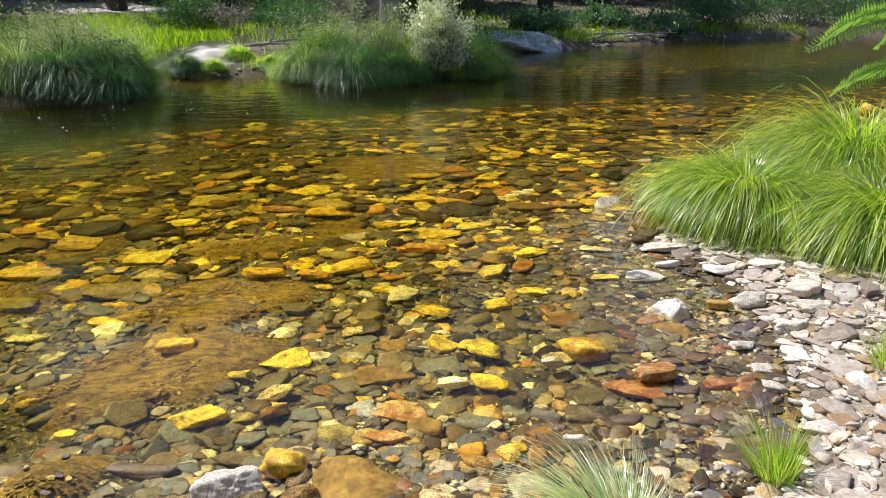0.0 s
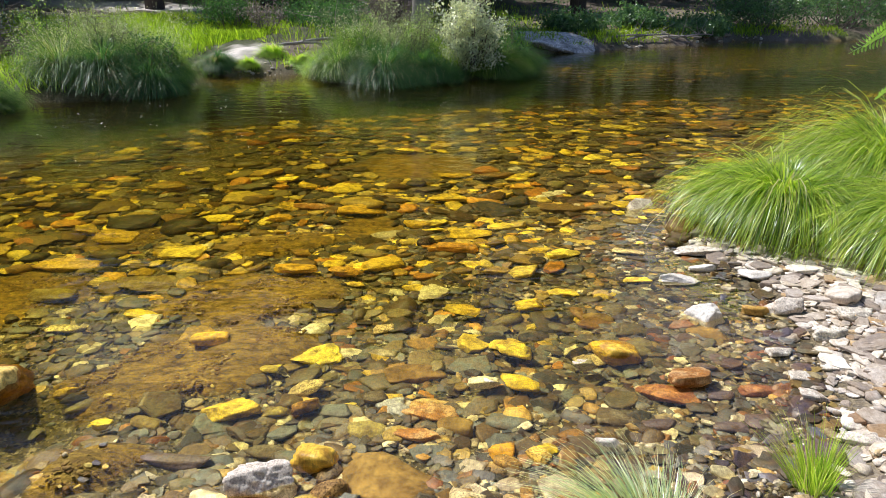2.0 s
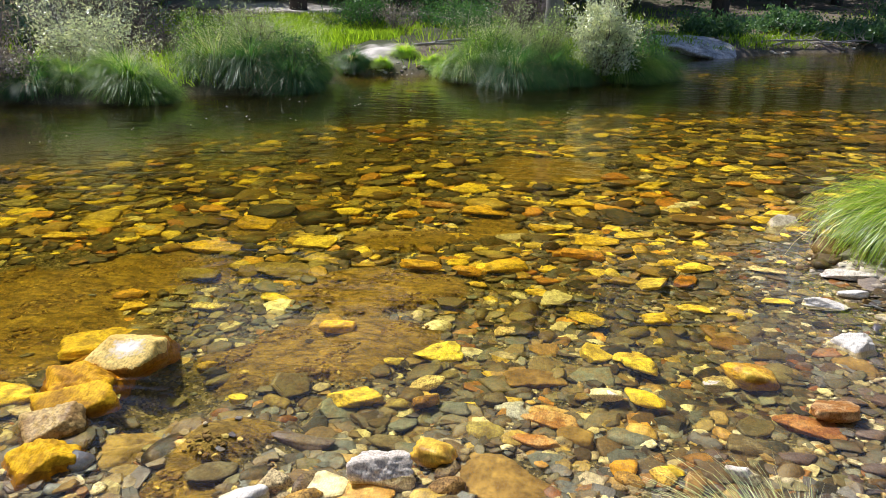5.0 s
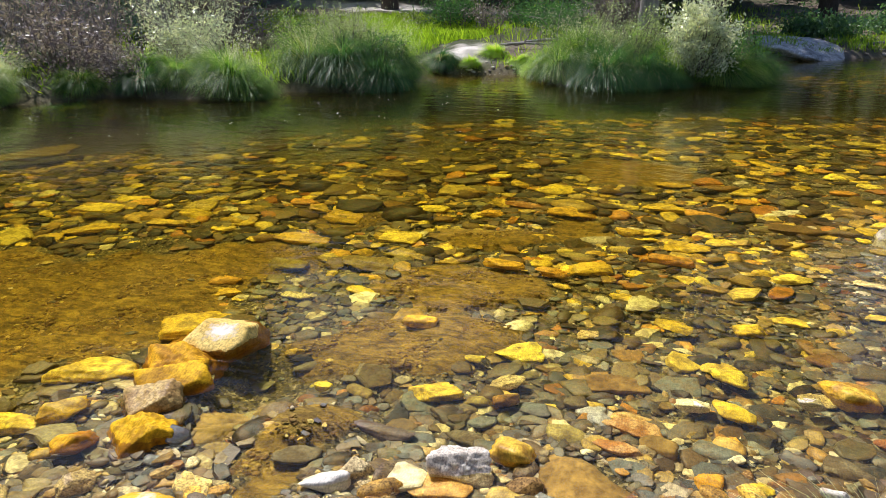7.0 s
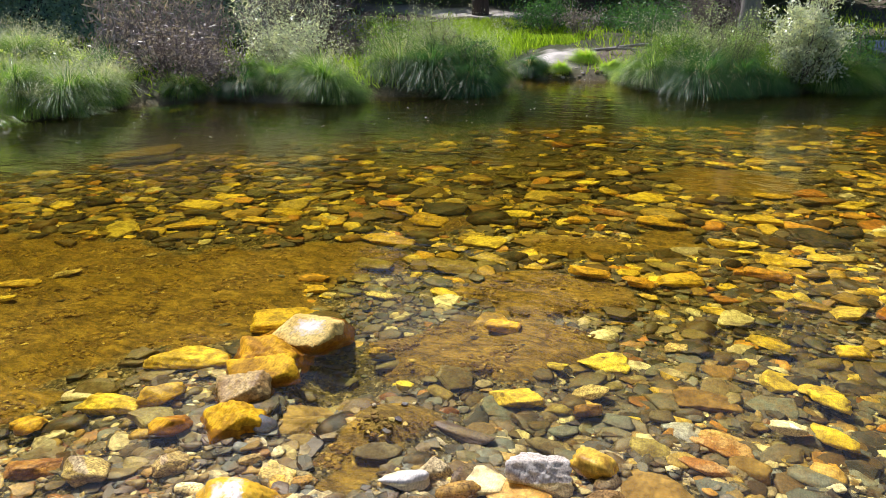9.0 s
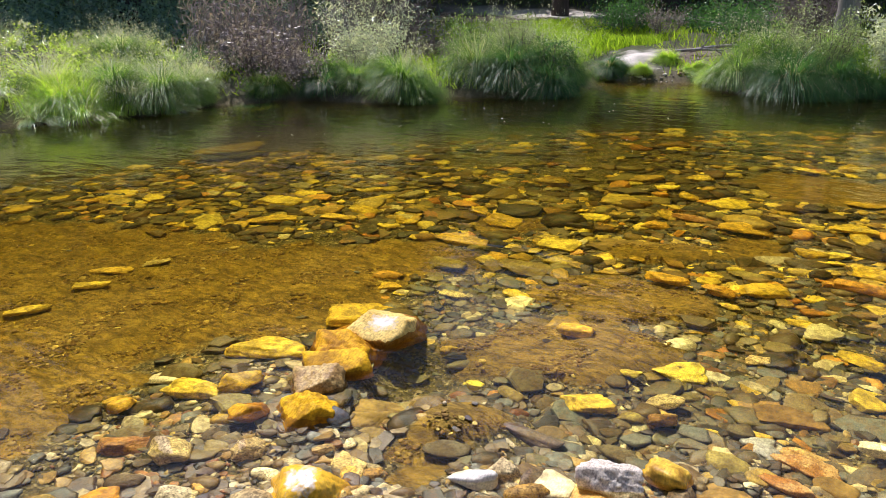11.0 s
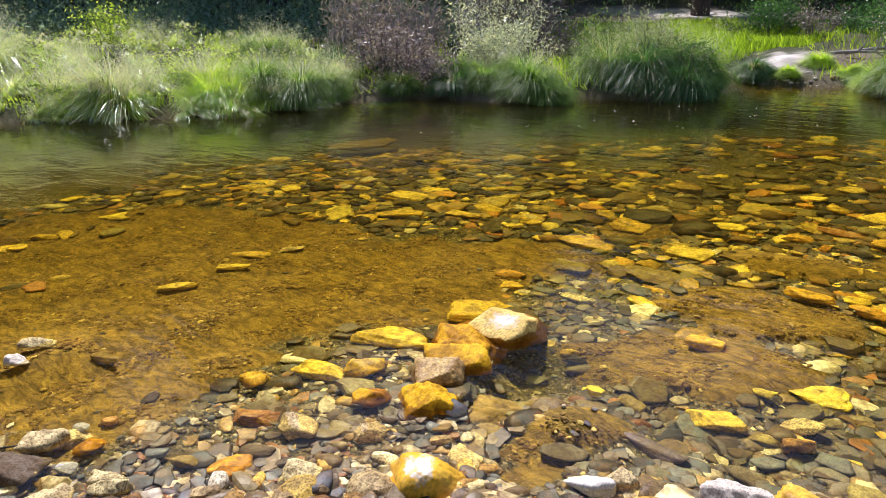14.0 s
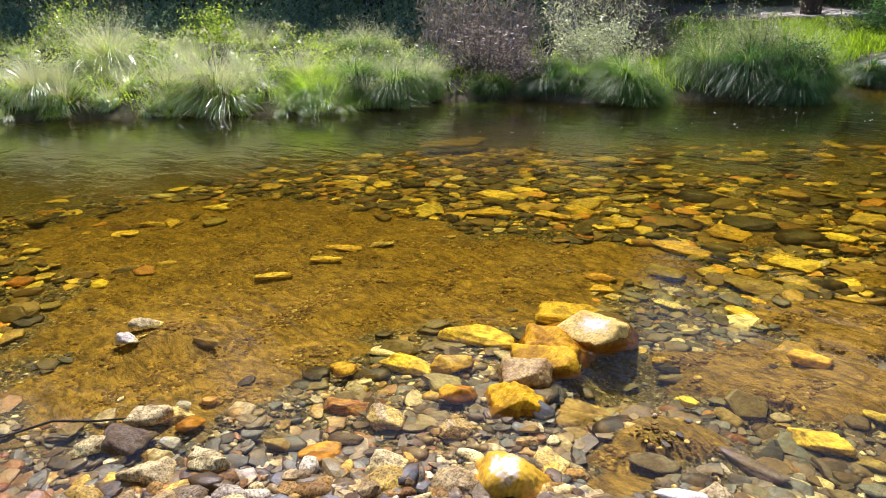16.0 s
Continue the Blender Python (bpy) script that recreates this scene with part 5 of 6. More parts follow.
# ---- shrubs, dead wood, flowers ----
def shrub(name, label, x, y, tall, wide, seed, leaf, wood, stems=14, leaves=900, size=0.06, slim=0.35, twigs=5, droop=0.2):
    g = np.random.RandomState(seed)
    root = new(name)
    root.matrix_world = pose(x, y, float(height(x, y)) - 0.03)
    limbs, tips = [], []
    for k in range(stems):
        a, out = g.uniform(0, 6.28), wide / 2 * math.sqrt(g.uniform(0.05, 1))
        top = np.array([out * math.cos(a), out * math.sin(a), tall * g.uniform(0.4, 1.12) * (1 - 0.3 * (2 * out / wide) ** 2)])
        base = np.array([0.12 * wide * math.cos(a), 0.12 * wide * math.sin(a), 0])
        mid = base * 0.4 + top * 0.6 + g.normal(0, 0.05, 3) * tall
        mid[2] = top[2] * 0.55
        limbs.append(tube([base, mid, top], [0.011 * tall + 0.004, 0.008 * tall, 0.003], 4))
        for q in range(twigs):
            u = g.uniform(0.35, 1)
            p = base * (1 - u) ** 2 + 2 * mid * u * (1 - u) + top * u * u
            e = p + g.normal(0, 1, 3) * (0.16 * wide, 0.16 * wide, 0.12 * tall) + (0, 0, 0.05 * tall)
            e[2] = max(e[2], 0.03)
            limbs.append(tube([p, (p + e) / 2 + g.normal(0, 0.02, 3), e], [0.006, 0.004, 0.002], 3))
            tips += [e, (p + e) / 2]
    big = [l for l in limbs if len(l[0]) == 12]
    thin = [l for l in limbs if len(l[0]) != 12]
    part("framework", mesh_of("framework", *join(big), wood), root)
    part("twig_tangle", mesh_of("twig_tangle", *join(thin), wood), root)
    if leaves:
        tips = np.array(tips)
        per = max(1, leaves // len(tips))
        v, f = leaf_cloud(g, tips, 0.05 * wide + 0.015, per, size, slim, 0.0, droop)
        v[:, 2] = np.maximum(v[:, 2], 0.02)
        part("foliage", mesh_of("foliage", v, f, leaf), root)
    return tagged(root, label, "shrub")


for k, (x, y, tall, wide) in enumerate([(-1.25, 13.35, 1.05, 0.9), (0.45, 14.2, 1.0, 1.0), (-2.15, 13.45, 0.9, 0.9), (-6.1, 11.6, 1.05, 1.3), (-5.3, 11.5, 0.85, 0.9), (-7.0, 11.6, 0.95, 1.2)]):
    shrub("green_shrub", "small-leaved green shrub growing among the waterside sedges", x, y, tall, wide, 80 + k, (WILLOW, SEDGE_DARK, SEDGE_FAR)[k % 3], TWIG, 20, 5200, 0.045, 0.4)
shrub("willow_shrub", "grey-green willow shrub between sedges at the waterline", -0.12, 13.6, 1.45, 1.0, 51, SILVERLEAF, TWIG, 26, 11000, 0.075, 0.4)
shrub("willow_shrub", "small pale willow shrub behind the sedges", -2.0, 14.4, 1.15, 0.9, 52, WILLOW, TWIG, 14, 2600, 0.05, 0.35)
shrub("dead_shrub", "withered brown shrub with dry leaves on the far bank", -11.0, 9.3, 1.7, 1.5, 53, DEADLEAF, DEADWOOD, 40, 2500, 0.2, 0.13, 8, 1.3)
shrub("dead_shrub", "greyish withered shrub of fine bare twigs on the far bank", -10.3, 10.0, 1.6, 1.3, 64, DEADLEAF, DEADWOOD, 44, 1500, 0.18, 0.14, 9, 1.3)
shrub("dead_shrub", "bare withered brown brushwood beside the water", -9.6, 8.7, 0.95, 1.7, 54, DEADLEAF, TWIG, 34, 3200, 0.07, 0.5, 7)
shrub("dead_shrub", "low withered mauve-brown brushwood at the waterline", -8.9, 8.95, 0.6, 1.3, 67, DEADLEAF, TWIG, 30, 2400, 0.06, 0.4, 7)
shrub("silver_shrub", "silvery-leaved shrub with bare twigs on the far bank", -9.6, 11.5, 1.75, 2.0, 55, SILVERLEAF, DEADWOOD, 40, 3800, 0.12, 0.2, 7)
shrub("silver_shrub", "silvery-leaved low shrub on the far bank", -8.7, 10.5, 1.0, 1.5, 56, SILVERLEAF, DEADWOOD, 20, 5000, 0.07, 0.4, 5)
shrub("dead_shrub", "withered brown shrub behind the sandy gap", -5.3, 18.2, 0.95, 1.1, 57, DEADLEAF, TWIG, 20, 900, 0.06, 0.5, 7)
shrub("dead_shrub", "tangle of bare grey branches under the trees", -1.9, 17.4, 1.7, 1.9, 58, DEADLEAF, TWIG, 60, 0, 0.05, 0.5, 12)
shrub("dead_shrub", "dark tangle of bare grey branches behind the silvery shrub", -9.52, 12.30, 1.8, 2.0, 65, DEADLEAF, TWIG, 60, 0, 0.05, 0.5, 12)
shrub("green_shrub", "dense green shrub behind the sedges", -6.7, 19.6, 1.0, 1.8, 59, SEDGE_DARK, TWIG, 24, 5000, 0.08, 0.4)
shrub("green_shrub", "low spreading dark green shrub in the shade", -4.6, 21.2, 0.9, 3.2, 66, SEDGE_DARK, TWIG, 30, 6000, 0.09, 0.4)
shrub("green_shrub", "low dark green shrub on the far bank", -3.4, 19.0, 0.85, 2.4, 60, SEDGE_DARK, TWIG, 26, 5000, 0.08, 0.4)
shrub("green_shrub", "sunlit yellow-green shrub on the meadow", -16.4, 6.7, 0.75, 1.7, 61, LIME, TWIG, 18, 2600, 0.08, 0.4)
shrub("green_shrub", "sunlit pale shrub on the far bank", -16.5, 3.4, 1.1, 1.3, 62, LIME, TWIG, 16, 1800, 0.07, 0.4)
shrub("dead_shrub", "dark tangle of bare twigs behind the sedges", -7.9, 11.9, 1.0, 1.4, 63, DEADLEAF, TWIG, 40, 0, 0.06, 0.35, 10)
for k, (x, y, tall, wide) in enumerate([(7.5, 24.3, 0.5, 1.6), (10.5, 27, 1.5, 3.2), (13.5, 27.5, 1.8, 3.5), (17, 28.5, 1.7, 3.8), (21, 29, 2.0, 4), (5.4, 24.8, 0.5, 1.6), (3.0, 22.6, 0.6, 1.6)]):
    shrub("green_shrub", "dark green bank shrub in the shade of trees", x, y, tall * 1.15, wide * 1.15, 70 + k, UNDER, TWIG, 26, 7000, 0.12, 0.5)

# bare branches lying along the far waterline
for k, (x, y, long, yaw) in enumerate([(4.6, 21.8, 1.5, 10), (5.3, 22.2, 1.9, 40), (6.2, 22.7, 1.4, -15), (6.9, 23.2, 1.6, 25), (-3.9, 15.6, 1.4, -8), (-3.3, 16.1, 1.6, 12)]):
    g = np.random.RandomState(90 + k)
    spine = np.array([(u * long - long / 2, 0.1 * math.sin(3 * u + k), 0.08 + 0.25 * u * (1 - u) + 0.1 * u) for u in np.linspace(0, 1, 6)])
    root = new("driftwood_branch")
    root.matrix_world = pose(x, y, float(height(x, y)) - 0.02, 0, 0, yaw)
    part("limb", mesh_of("limb", *tube(spine, np.linspace(0.045, 0.015, 6), 6), DEADWOOD), root)
    for q in range(9):
        p = spine[g.randint(1, 6)]
        e = p + g.normal(0, 0.25, 3) + (0, 0, 0.2)
        e[2] = max(e[2], 0.05)
        part("side_branch", mesh_of("side_branch", *tube([p, (p + e) / 2 + g.normal(0, 0.04, 3), e], [0.014, 0.01, 0.004], 4), DEADWOOD), root)
    tagged(root, "bleached grey driftwood branch lying at the far waterline", "branch", "driftwood branches")
ob = new("leaning_stake", mesh_of("leaning_stake", *tube([(0, 0, -0.2), (-0.05, 0, 0.25), (-0.16, 0.02, 0.62)], [0.045, 0.04, 0.028], 7), BARK))
ob.matrix_world = pose(1.25, 18.95, float(height(1.25, 18.95)))
tagged(ob, "dark weathered stake leaning over a grey boulder", "stake")
v, f = stone_shape(77, 5, 8, 9.0, 0.06)
ob = new("boulder", mesh_of("boulder", v * (2.9, 1.9, 0.46), f, stone_material("grey_bank_rock", [(1, (0.62, 0.59, 0.60))], 0.7, scale=3, blotch=(0.16, 0.15, 0.15))))
ob.matrix_world = pose(2.35, 20.2, 0.17, 12, 6, 36)
tagged(ob, "large smooth grey boulder at the far waterline", "boulder")

ob = new("twig", mesh_of("twig", *tube([(-0.25, -0.06, 0.0), (-0.08, 0.01, 0.022), (0.1, 0.0, 0.02), (0.24, 0.05, 0.0)], [0.004, 0.006, 0.005, 0.003], 6), BARK))
ob.matrix_world = pose(-2.93, 0.24, 0.0, 0, 0, 52)
tagged(ob, "thin dark twig lying across wet stones", "twig")

# low herbs that catch the sun between the tussocks of the downstream bank
g = np.random.RandomState(34)
n = 5000
x, y = g.uniform(-17.5, -9.3, n), g.uniform(-3, 8.2, n)
d = gap_to(FAR, x, y)
keep = ~in_river(x, y) & (d < gap_to(NEAR, x, y)) & (d > 0.1) & (d < 4.0) & (wavy(x, y, 0.5, 57) > 0.25)
x, y, d = x[keep], y[keep], d[keep]
c = np.stack([x, y, height(x, y) + g.uniform(0.12, 0.42, len(x)) * np.interp(d, [0, 0.6], [0.4, 1])], 1)
v, f = leaf_cloud(g, c, (0.09, 0.09, 0.04), 20, 0.05, 0.4, 0.5)
tagged(new("bank_herbs", mesh_of("bank_herbs", v, f, HERB)), "sunlit pale green herbs between the tussocks of the far bank", "herbs", kind="stuff")

# white umbels over the grass
g = np.random.RandomState(33)
for k in range(40):
    x, y = (-14.5, 6.9) if k < 1 else (g.uniform(-15.8, -12.2), 0)
    y = 6.9 + (x + 14.5) * 0.55 + g.uniform(-0.9, 0.9) if k < 11 else g.uniform(3.4, 5.2) + (x + 14.5) * 0.5
    if in_river(np.array(x), np.array(y)):
        continue
    tall = g.uniform(0.28, 0.46)
    root = new("wildflower")
    root.matrix_world = pose(x, y, float(height(x, y)), g.uniform(-6, 6), g.uniform(-6, 6), 0)
    part("stem", mesh_of("stem", *tube([(0, 0, 0), (0.02, 0, tall * 0.6), (0, 0, tall)], [0.006, 0.005, 0.003], 4), SEDGE), root)
    for q in range(5):
        a = q * 1.26
        c = np.array([0.05 * math.cos(a), 0.05 * math.sin(a), tall + 0.02 * math.sin(3 * a)]) if q else np.array([0, 0, tall + 0.04])
        v, f = leaf_cloud(g, [c], (0.012, 0.012, 0.01), 26, 0.024, 0.8, 0.4)
        part("flower_head", mesh_of("flower_head", v, f, PETAL), root, "cluster of tiny white flowers")
    tagged(root, "tall wildflower with white umbels on the far bank", "wildflower", "white umbels")


# ---- sapling with feathery fronds over the near bank ----
def frond(seed, long):
    """A feathery leaf along +x: its rib, and the outlines of its paired leaflets."""
    g = np.random.RandomState(seed)
    rib = [(u * long, 0, 0.10 * long * u - 0.55 * long * u * u) for u in np.linspace(0, 1, 9)]
    v = []
    for i in range(26):
        u = 0.08 + 0.9 * i / 26
        c = np.array([u * long, 0, 0.10 * long * u - 0.55 * long * u * u])
        size = 0.21 * long * math.sin(math.pi * min(1, 0.18 + 0.8 * u)) ** 0.6
        for s in (-1, 1):
            d = np.array([0.42, s, -0.12 + g.normal(0, 0.08)])
            d /= np.linalg.norm(d)
            e = np.array([1, 0, 0]) * long * 0.016
            fold = np.array([0, 0, -0.006])
            v.append([c, c + d * size * 0.35 + e + fold, c + d * size * 0.7 + 0.75 * e + fold, c + d * size, c + d * size * 0.7 - 0.75 * e + fold, c + d * size * 0.35 - e + fold])
    return tube(rib, np.linspace(0.004, 0.0015, 9), 4), v


sapling = new("sapling")
sapling.matrix_world = pose(2.2, 3.08, float(height(2.2, 3.08)) - 0.02)
part("stem", mesh_of("stem", *tube([(0, 0, 0), (-0.05, 0.05, 0.6), (-0.12, 0.1, 1.25), (-0.25, 0.15, 1.75)], [0.018, 0.015, 0.01, 0.005], 6), TWIG), sapling)
for k, (px, py, pz, yaw, drop, long) in enumerate([(-0.18, 0.14, 1.45, 172, 6, 0.38), (-0.18, 0.14, 1.40, 184, 2, 0.36), (-0.14, 0.1, 1.34, 200, -6, 0.32), (-0.1, 0.12, 1.2, 176, 0, 0.38), (-0.1, 0.1, 1.24, 192, 10, 0.3), (-0.25, 0.15, 1.66, 150, -15, 0.45), (-0.2, 0.1, 1.6, 280, -5, 0.45), (-0.15, 0.1, 1.3, 60, -5, 0.45)]):
    rib, leaflets = frond(400 + k, long)
    twig = part("frond", mesh_of("frond", *rib, FERN), sapling, "feathery bright green compound leaf")
    twig.matrix_local = pose(px, py, pz, (48, -35, 60)[k % 3], drop, yaw)
    for leaf in leaflets:
        part("leaflet", mesh_of("leaflet", leaf, [(0, 1, 5), (1, 2, 4), (1, 4, 5), (2, 3, 4)], FERN), twig)
tagged(sapling, "young sapling with feathery bright green fronds on the near bank", "sapling")


# ---- trees behind the far bank ----
def tree(seed, tall):
    g = np.random.RandomState(seed)
    root = new("tree")
    bow = [g.uniform(-0.3, 0.3) for _ in range(4)]
    spine = [(0, 0, -0.2), (bow[0] * 0.3, bow[1] * 0.3, tall * 0.25), (bow[0], bow[1], tall * 0.55), (bow[2], bow[3], tall * 0.92)]
    part("trunk", mesh_of("trunk", *tube(spine, [0.03 * tall, 0.022 * tall, 0.014 * tall, 0.004 * tall], 9), BARK), root)
    tips = []
    for k in range(13):
        u = g.uniform(0.28, 0.85)
        p = np.array([bow[0] * u, bow[1] * u, tall * u])
        a, out = g.uniform(0, 6.28), tall * g.uniform(0.14, 0.30) * (1.15 - u * 0.6)
        e = p + (out * math.cos(a), out * math.sin(a), tall * g.uniform(0.05, 0.16))
        m = (p + e) / 2 + (0, 0, 0.03 * tall)
        part("limb", mesh_of("limb", *tube([p, m, e], [0.009 * tall, 0.006 * tall, 0.002 * tall], 5), BARK), root)
        for q in range(7):
            tips.append(p + (e - p) * g.uniform(0.45, 1.1) + g.normal(0, 0.05 * tall, 3))
    v, f = leaf_cloud(g, tips, 0.045 * tall, 62, 0.034 * tall, 0.55)
    part("crown", mesh_of("crown", v, f, CROWN), root)
    return tagged(root, "tall dark-barked tree with a dense dark green crown", "tree", "trees of the river banks")


TREES = [tree(500 + k, h) for k, h in enumerate((10.5, 12.0, 9.0, 13.0))]
SPOTS = [(-2.6, 23.2), (4.2, 30), (-15, 20.5), (-8.2, 29)]
for ob, (x, y) in zip(TREES, SPOTS):
    ob.matrix_world = pose(x, y, float(height(x, y)))
stump = new("dead_tree")
stump.matrix_world = pose(-1.25, 16.4, float(height(-1.25, 16.4)))
part("trunk", mesh_of("trunk", *tube([(0, 0, -0.2), (0.03, 0.02, 0.9), (-0.05, 0.05, 2.4), (0.05, 0, 4.5)], [0.26, 0.2, 0.17, 0.12], 10), DEADWOOD), stump)
for k in range(7):
    a, z = 0.9 * k, 0.5 + 0.55 * k
    part("limb", mesh_of("limb", *tube([(0, 0, z), (0.35 * math.cos(a), 0.35 * math.sin(a), z + 0.2), (0.9 * math.cos(a + 0.3), 0.9 * math.sin(a + 0.3), z + 0.15)], [0.05, 0.035, 0.012], 5), DEADWOOD), stump)
tagged(stump, "bare grey dead tree trunk behind the waterside shrubs", "dead tree")
SPOTS.append((-1.3, 16.7))
# an added row of trees, put there to keep the downstream meadow in shade
for k, along in enumerate((-7.5, -3.8, -0.4, 5.4, 9.0, 12.5)):
    x, y = -13 + 0.55 * along - 0.8 * 12.5, 1.4 + 0.83 * along + 0.6 * 12.5
    SPOTS.append((x, y))
    copy_thing(TREES[k % 4], pose(x, y, float(height(x, y)), 0, 0, 80 * k))
SUNLIT = [(-5.8, 11.2), (-8, 17.5), (-1, 13), (-11, 5), (-13, 3), (-9.5, 7.5), (-5, 15), (-10, 10), (-16.4, 6.7), (2.3, 20), (5, 23), (8, 25.5), (6.5, 24)]  # open places without trees sunward of them
g = np.random.RandomState(44)
for k in range(420):
    x, y = g.uniform(-45, 34), g.uniform(-8, 58)
    d = float(gap_to(FAR, x, y))
    if in_river(np.array(x), np.array(y)) or float(gap_to(NEAR, x, y)) < d or d < (10.5 if x > 1 else 12) or d > 36 or min(math.hypot(x - a, y - b) for a, b in SPOTS) < 3.4:
        continue
    if any(abs((x - a) * 0.53 + (y - b) * 0.85) < 3.0 and 0 < (b - y) * -0.53 + (a - x) * 0.85 < 10.6 for a, b in SUNLIT):
        continue
    SPOTS.append((x, y))
    s = g.uniform(0.85, 1.2)
    ob = copy_thing(TREES[k % 4], pose(x, y, float(height(x, y)), 0, 0, g.uniform(0, 360)))
    ob.scale = (s, s, s)

# added, unseen woods on the near bank that cut the skylight from behind
g = np.random.RandomState(45)
for k in range(120):
    x, y = g.uniform(-20, 30), g.uniform(-26, 14)
    d = float(gap_to(NEAR, x, y))
    if in_river(np.array(x), np.array(y)) or float(gap_to(FAR, x, y)) < d or d < 6.5 or min(math.hypot(x - a, y - b) for a, b in SPOTS) < 3.8 or (y > 4 and x < 9) or (x < -6 and y > -12):
        continue
    SPOTS.append((x, y))
    copy_thing(TREES[k % 4], pose(x, y, float(height(x, y)), 0, 0, g.uniform(0, 360)))

# added rank growth that brightens the shaded slope behind the downstream meadow
g = np.random.RandomState(47)
n = 9000
x, y = g.uniform(-34, -11, n), g.uniform(-8, 17, n)
d = gap_to(FAR, x, y)
keep = ~in_river(x, y) & (d < gap_to(NEAR, x, y)) & (d > 5.5) & (d < 16) & (np.hypot(x + 16.4, y - 6.7) > 1.6)
x, y, d = x[keep], y[keep], d[keep]
c = np.stack([x, y, height(x, y) + g.uniform(0, 1, len(x)) * np.interp(d, [5.5, 9, 16], [0.25, 0.8, 2.2])], 1)
v, f = leaf_cloud(g, c, (0.3, 0.3, 0.18), 16, 0.15, 0.35)
tagged(new("rank_undergrowth", mesh_of("rank_undergrowth", v, f, SHADEGREEN)), "blue-green rank growth in the shade behind the meadow", "undergrowth", kind="stuff")

# shaded undergrowth below the trees
g = np.random.RandomState(46)
n = 5200
x, y = g.uniform(-60, 45, n), g.uniform(-15, 75, n)
d = gap_to(FAR, x, y)
keep = ~in_river(x, y) & (d < gap_to(NEAR, x, y)) & (d > 15) & (d < 45)
x, y = x[keep], y[keep]
c = np.stack([x, y, height(x, y) + g.uniform(0.1, 1.9, len(x))], 1)
v, f = leaf_cloud(g, c, (0.55, 0.55, 0.4), 24, 0.24, 0.5)
tagged(new("undergrowth", mesh_of("undergrowth", v, f, UNDER)), "dark shaded undergrowth below the trees", "undergrowth", kind="stuff")


# ---- loose stones of the bed and shore ----
g = np.random.RandomState(61)
SHAPES = [stone_shape(700 + k, 2, 8, 14.0) for k in range(8)] + [plate_shape(730 + k, 8 + k % 3) for k in range(16)]
CHIPS = [stone_shape(800 + k, 1, 6, 10.0) for k in range(12)]
RX, RY, RR = (np.array(c) for c in zip(*ROCKS))


def scatter(n, box, sizes, dry=False, dense=None):
    """Places and sizes for loose stones: x, y, length."""
    x, y = g.uniform(box[0], box[1], n), g.uniform(box[2], box[3], n)
    long = np.exp(g.normal(math.log(sizes[0]), sizes[1], n)).clip(sizes[2], sizes[3])
    wet = in_river(x, y)
    d = gap_to(NEAR, x, y)
    ok = (~wet & (d < 1.6) & (gap_to(FAR, x, y) > d)) if dry else (wet & (gap_to(FAR, x, y) > 0.8))
    ok &= g.uniform(0, 1, n) > (np.clip(silt_at(x, y) * 1.7, 0, 0.994) if not dry else 0)
    ok &= (np.hypot(x + 1.76, y - 2.2) > 0.25) | (g.uniform(0, 1, n) < 0.12)  # the hollow beside the boulder, kept bare to deepen its shadow
    if dense is not None:
        ok &= g.uniform(0, 1, n) < dense(x, y, d)
    x, y, long = x[ok], y[ok], long[ok]
    clear = np.ones(len(x), bool)
    for a, b, r in zip(RX, RY, RR):
        clear &= np.hypot(x - a, y - b) > r * 0.75
    return x[clear], y[clear], long[clear]


def heap(name, label, x, y, long, mat, shapes, flat=(0.12, 0.32), sunk=0.25):
    """Stones as one mesh, lying flat and overlapping, turned along the flow."""
    n = len(x)
    z = height(x, y)
    broad, thick = long * g.uniform(0.5, 0.9, n), long * g.uniform(*flat, n)
    yaw, tilt, roll = g.normal(0.25, 0.8, n), g.normal(0.08, 0.2, n), g.normal(0, 0.17, n)
    lie = z + thick * (0.5 - sunk)
    lie = np.where(z < -0.06, np.minimum(lie, -0.012 - thick * 0.6), lie)
    pieces_v, pieces_f, soft, at = [], [], [], 0
    pick = g.randint(0, len(shapes), n)
    for k, (sv, sf) in enumerate(shapes):
        i = np.nonzero(pick == k)[0]
        if not len(i):
            continue
        v = sv[None] * np.stack([long[i], broad[i], thick[i]], 1)[:, None]
        vx, vy, vz = v[..., 0], v[..., 1], v[..., 2]
        ct, st, cr, sr, cy, sy = (q[i][:, None] for q in (np.cos(tilt), np.sin(tilt), np.cos(roll), np.sin(roll), np.cos(yaw), np.sin(yaw)))
        vy, vz = vy * ct - vz * st, vy * st + vz * ct
        vx, vz = vx * cr - vz * sr, vx * sr + vz * cr
        vx, vy = vx * cy - vy * sy, vx * sy + vy * cy
        p = np.stack([vx + x[i][:, None], vy + y[i][:, None], vz + lie[i][:, None]], -1)
        pieces_v.append(p.reshape(-1, 3))
        pieces_f.append((sf[None] + (at + np.arange(len(i)) * len(sv))[:, None, None]).reshape(-1, 3))
        soft.append(np.full(len(i) * len(sf), k % 5 < 2))
        at += len(i) * len(sv)
    return tagged(new(name, mesh_of(name, np.concatenate(pieces_v), np.concatenate(pieces_f), mat, np.concatenate(soft))), label, "stones", kind="stuff")


def far_thin(x, y, d):
    return np.clip(1.25 - np.hypot(x, y) / 16, 0.2, 1)


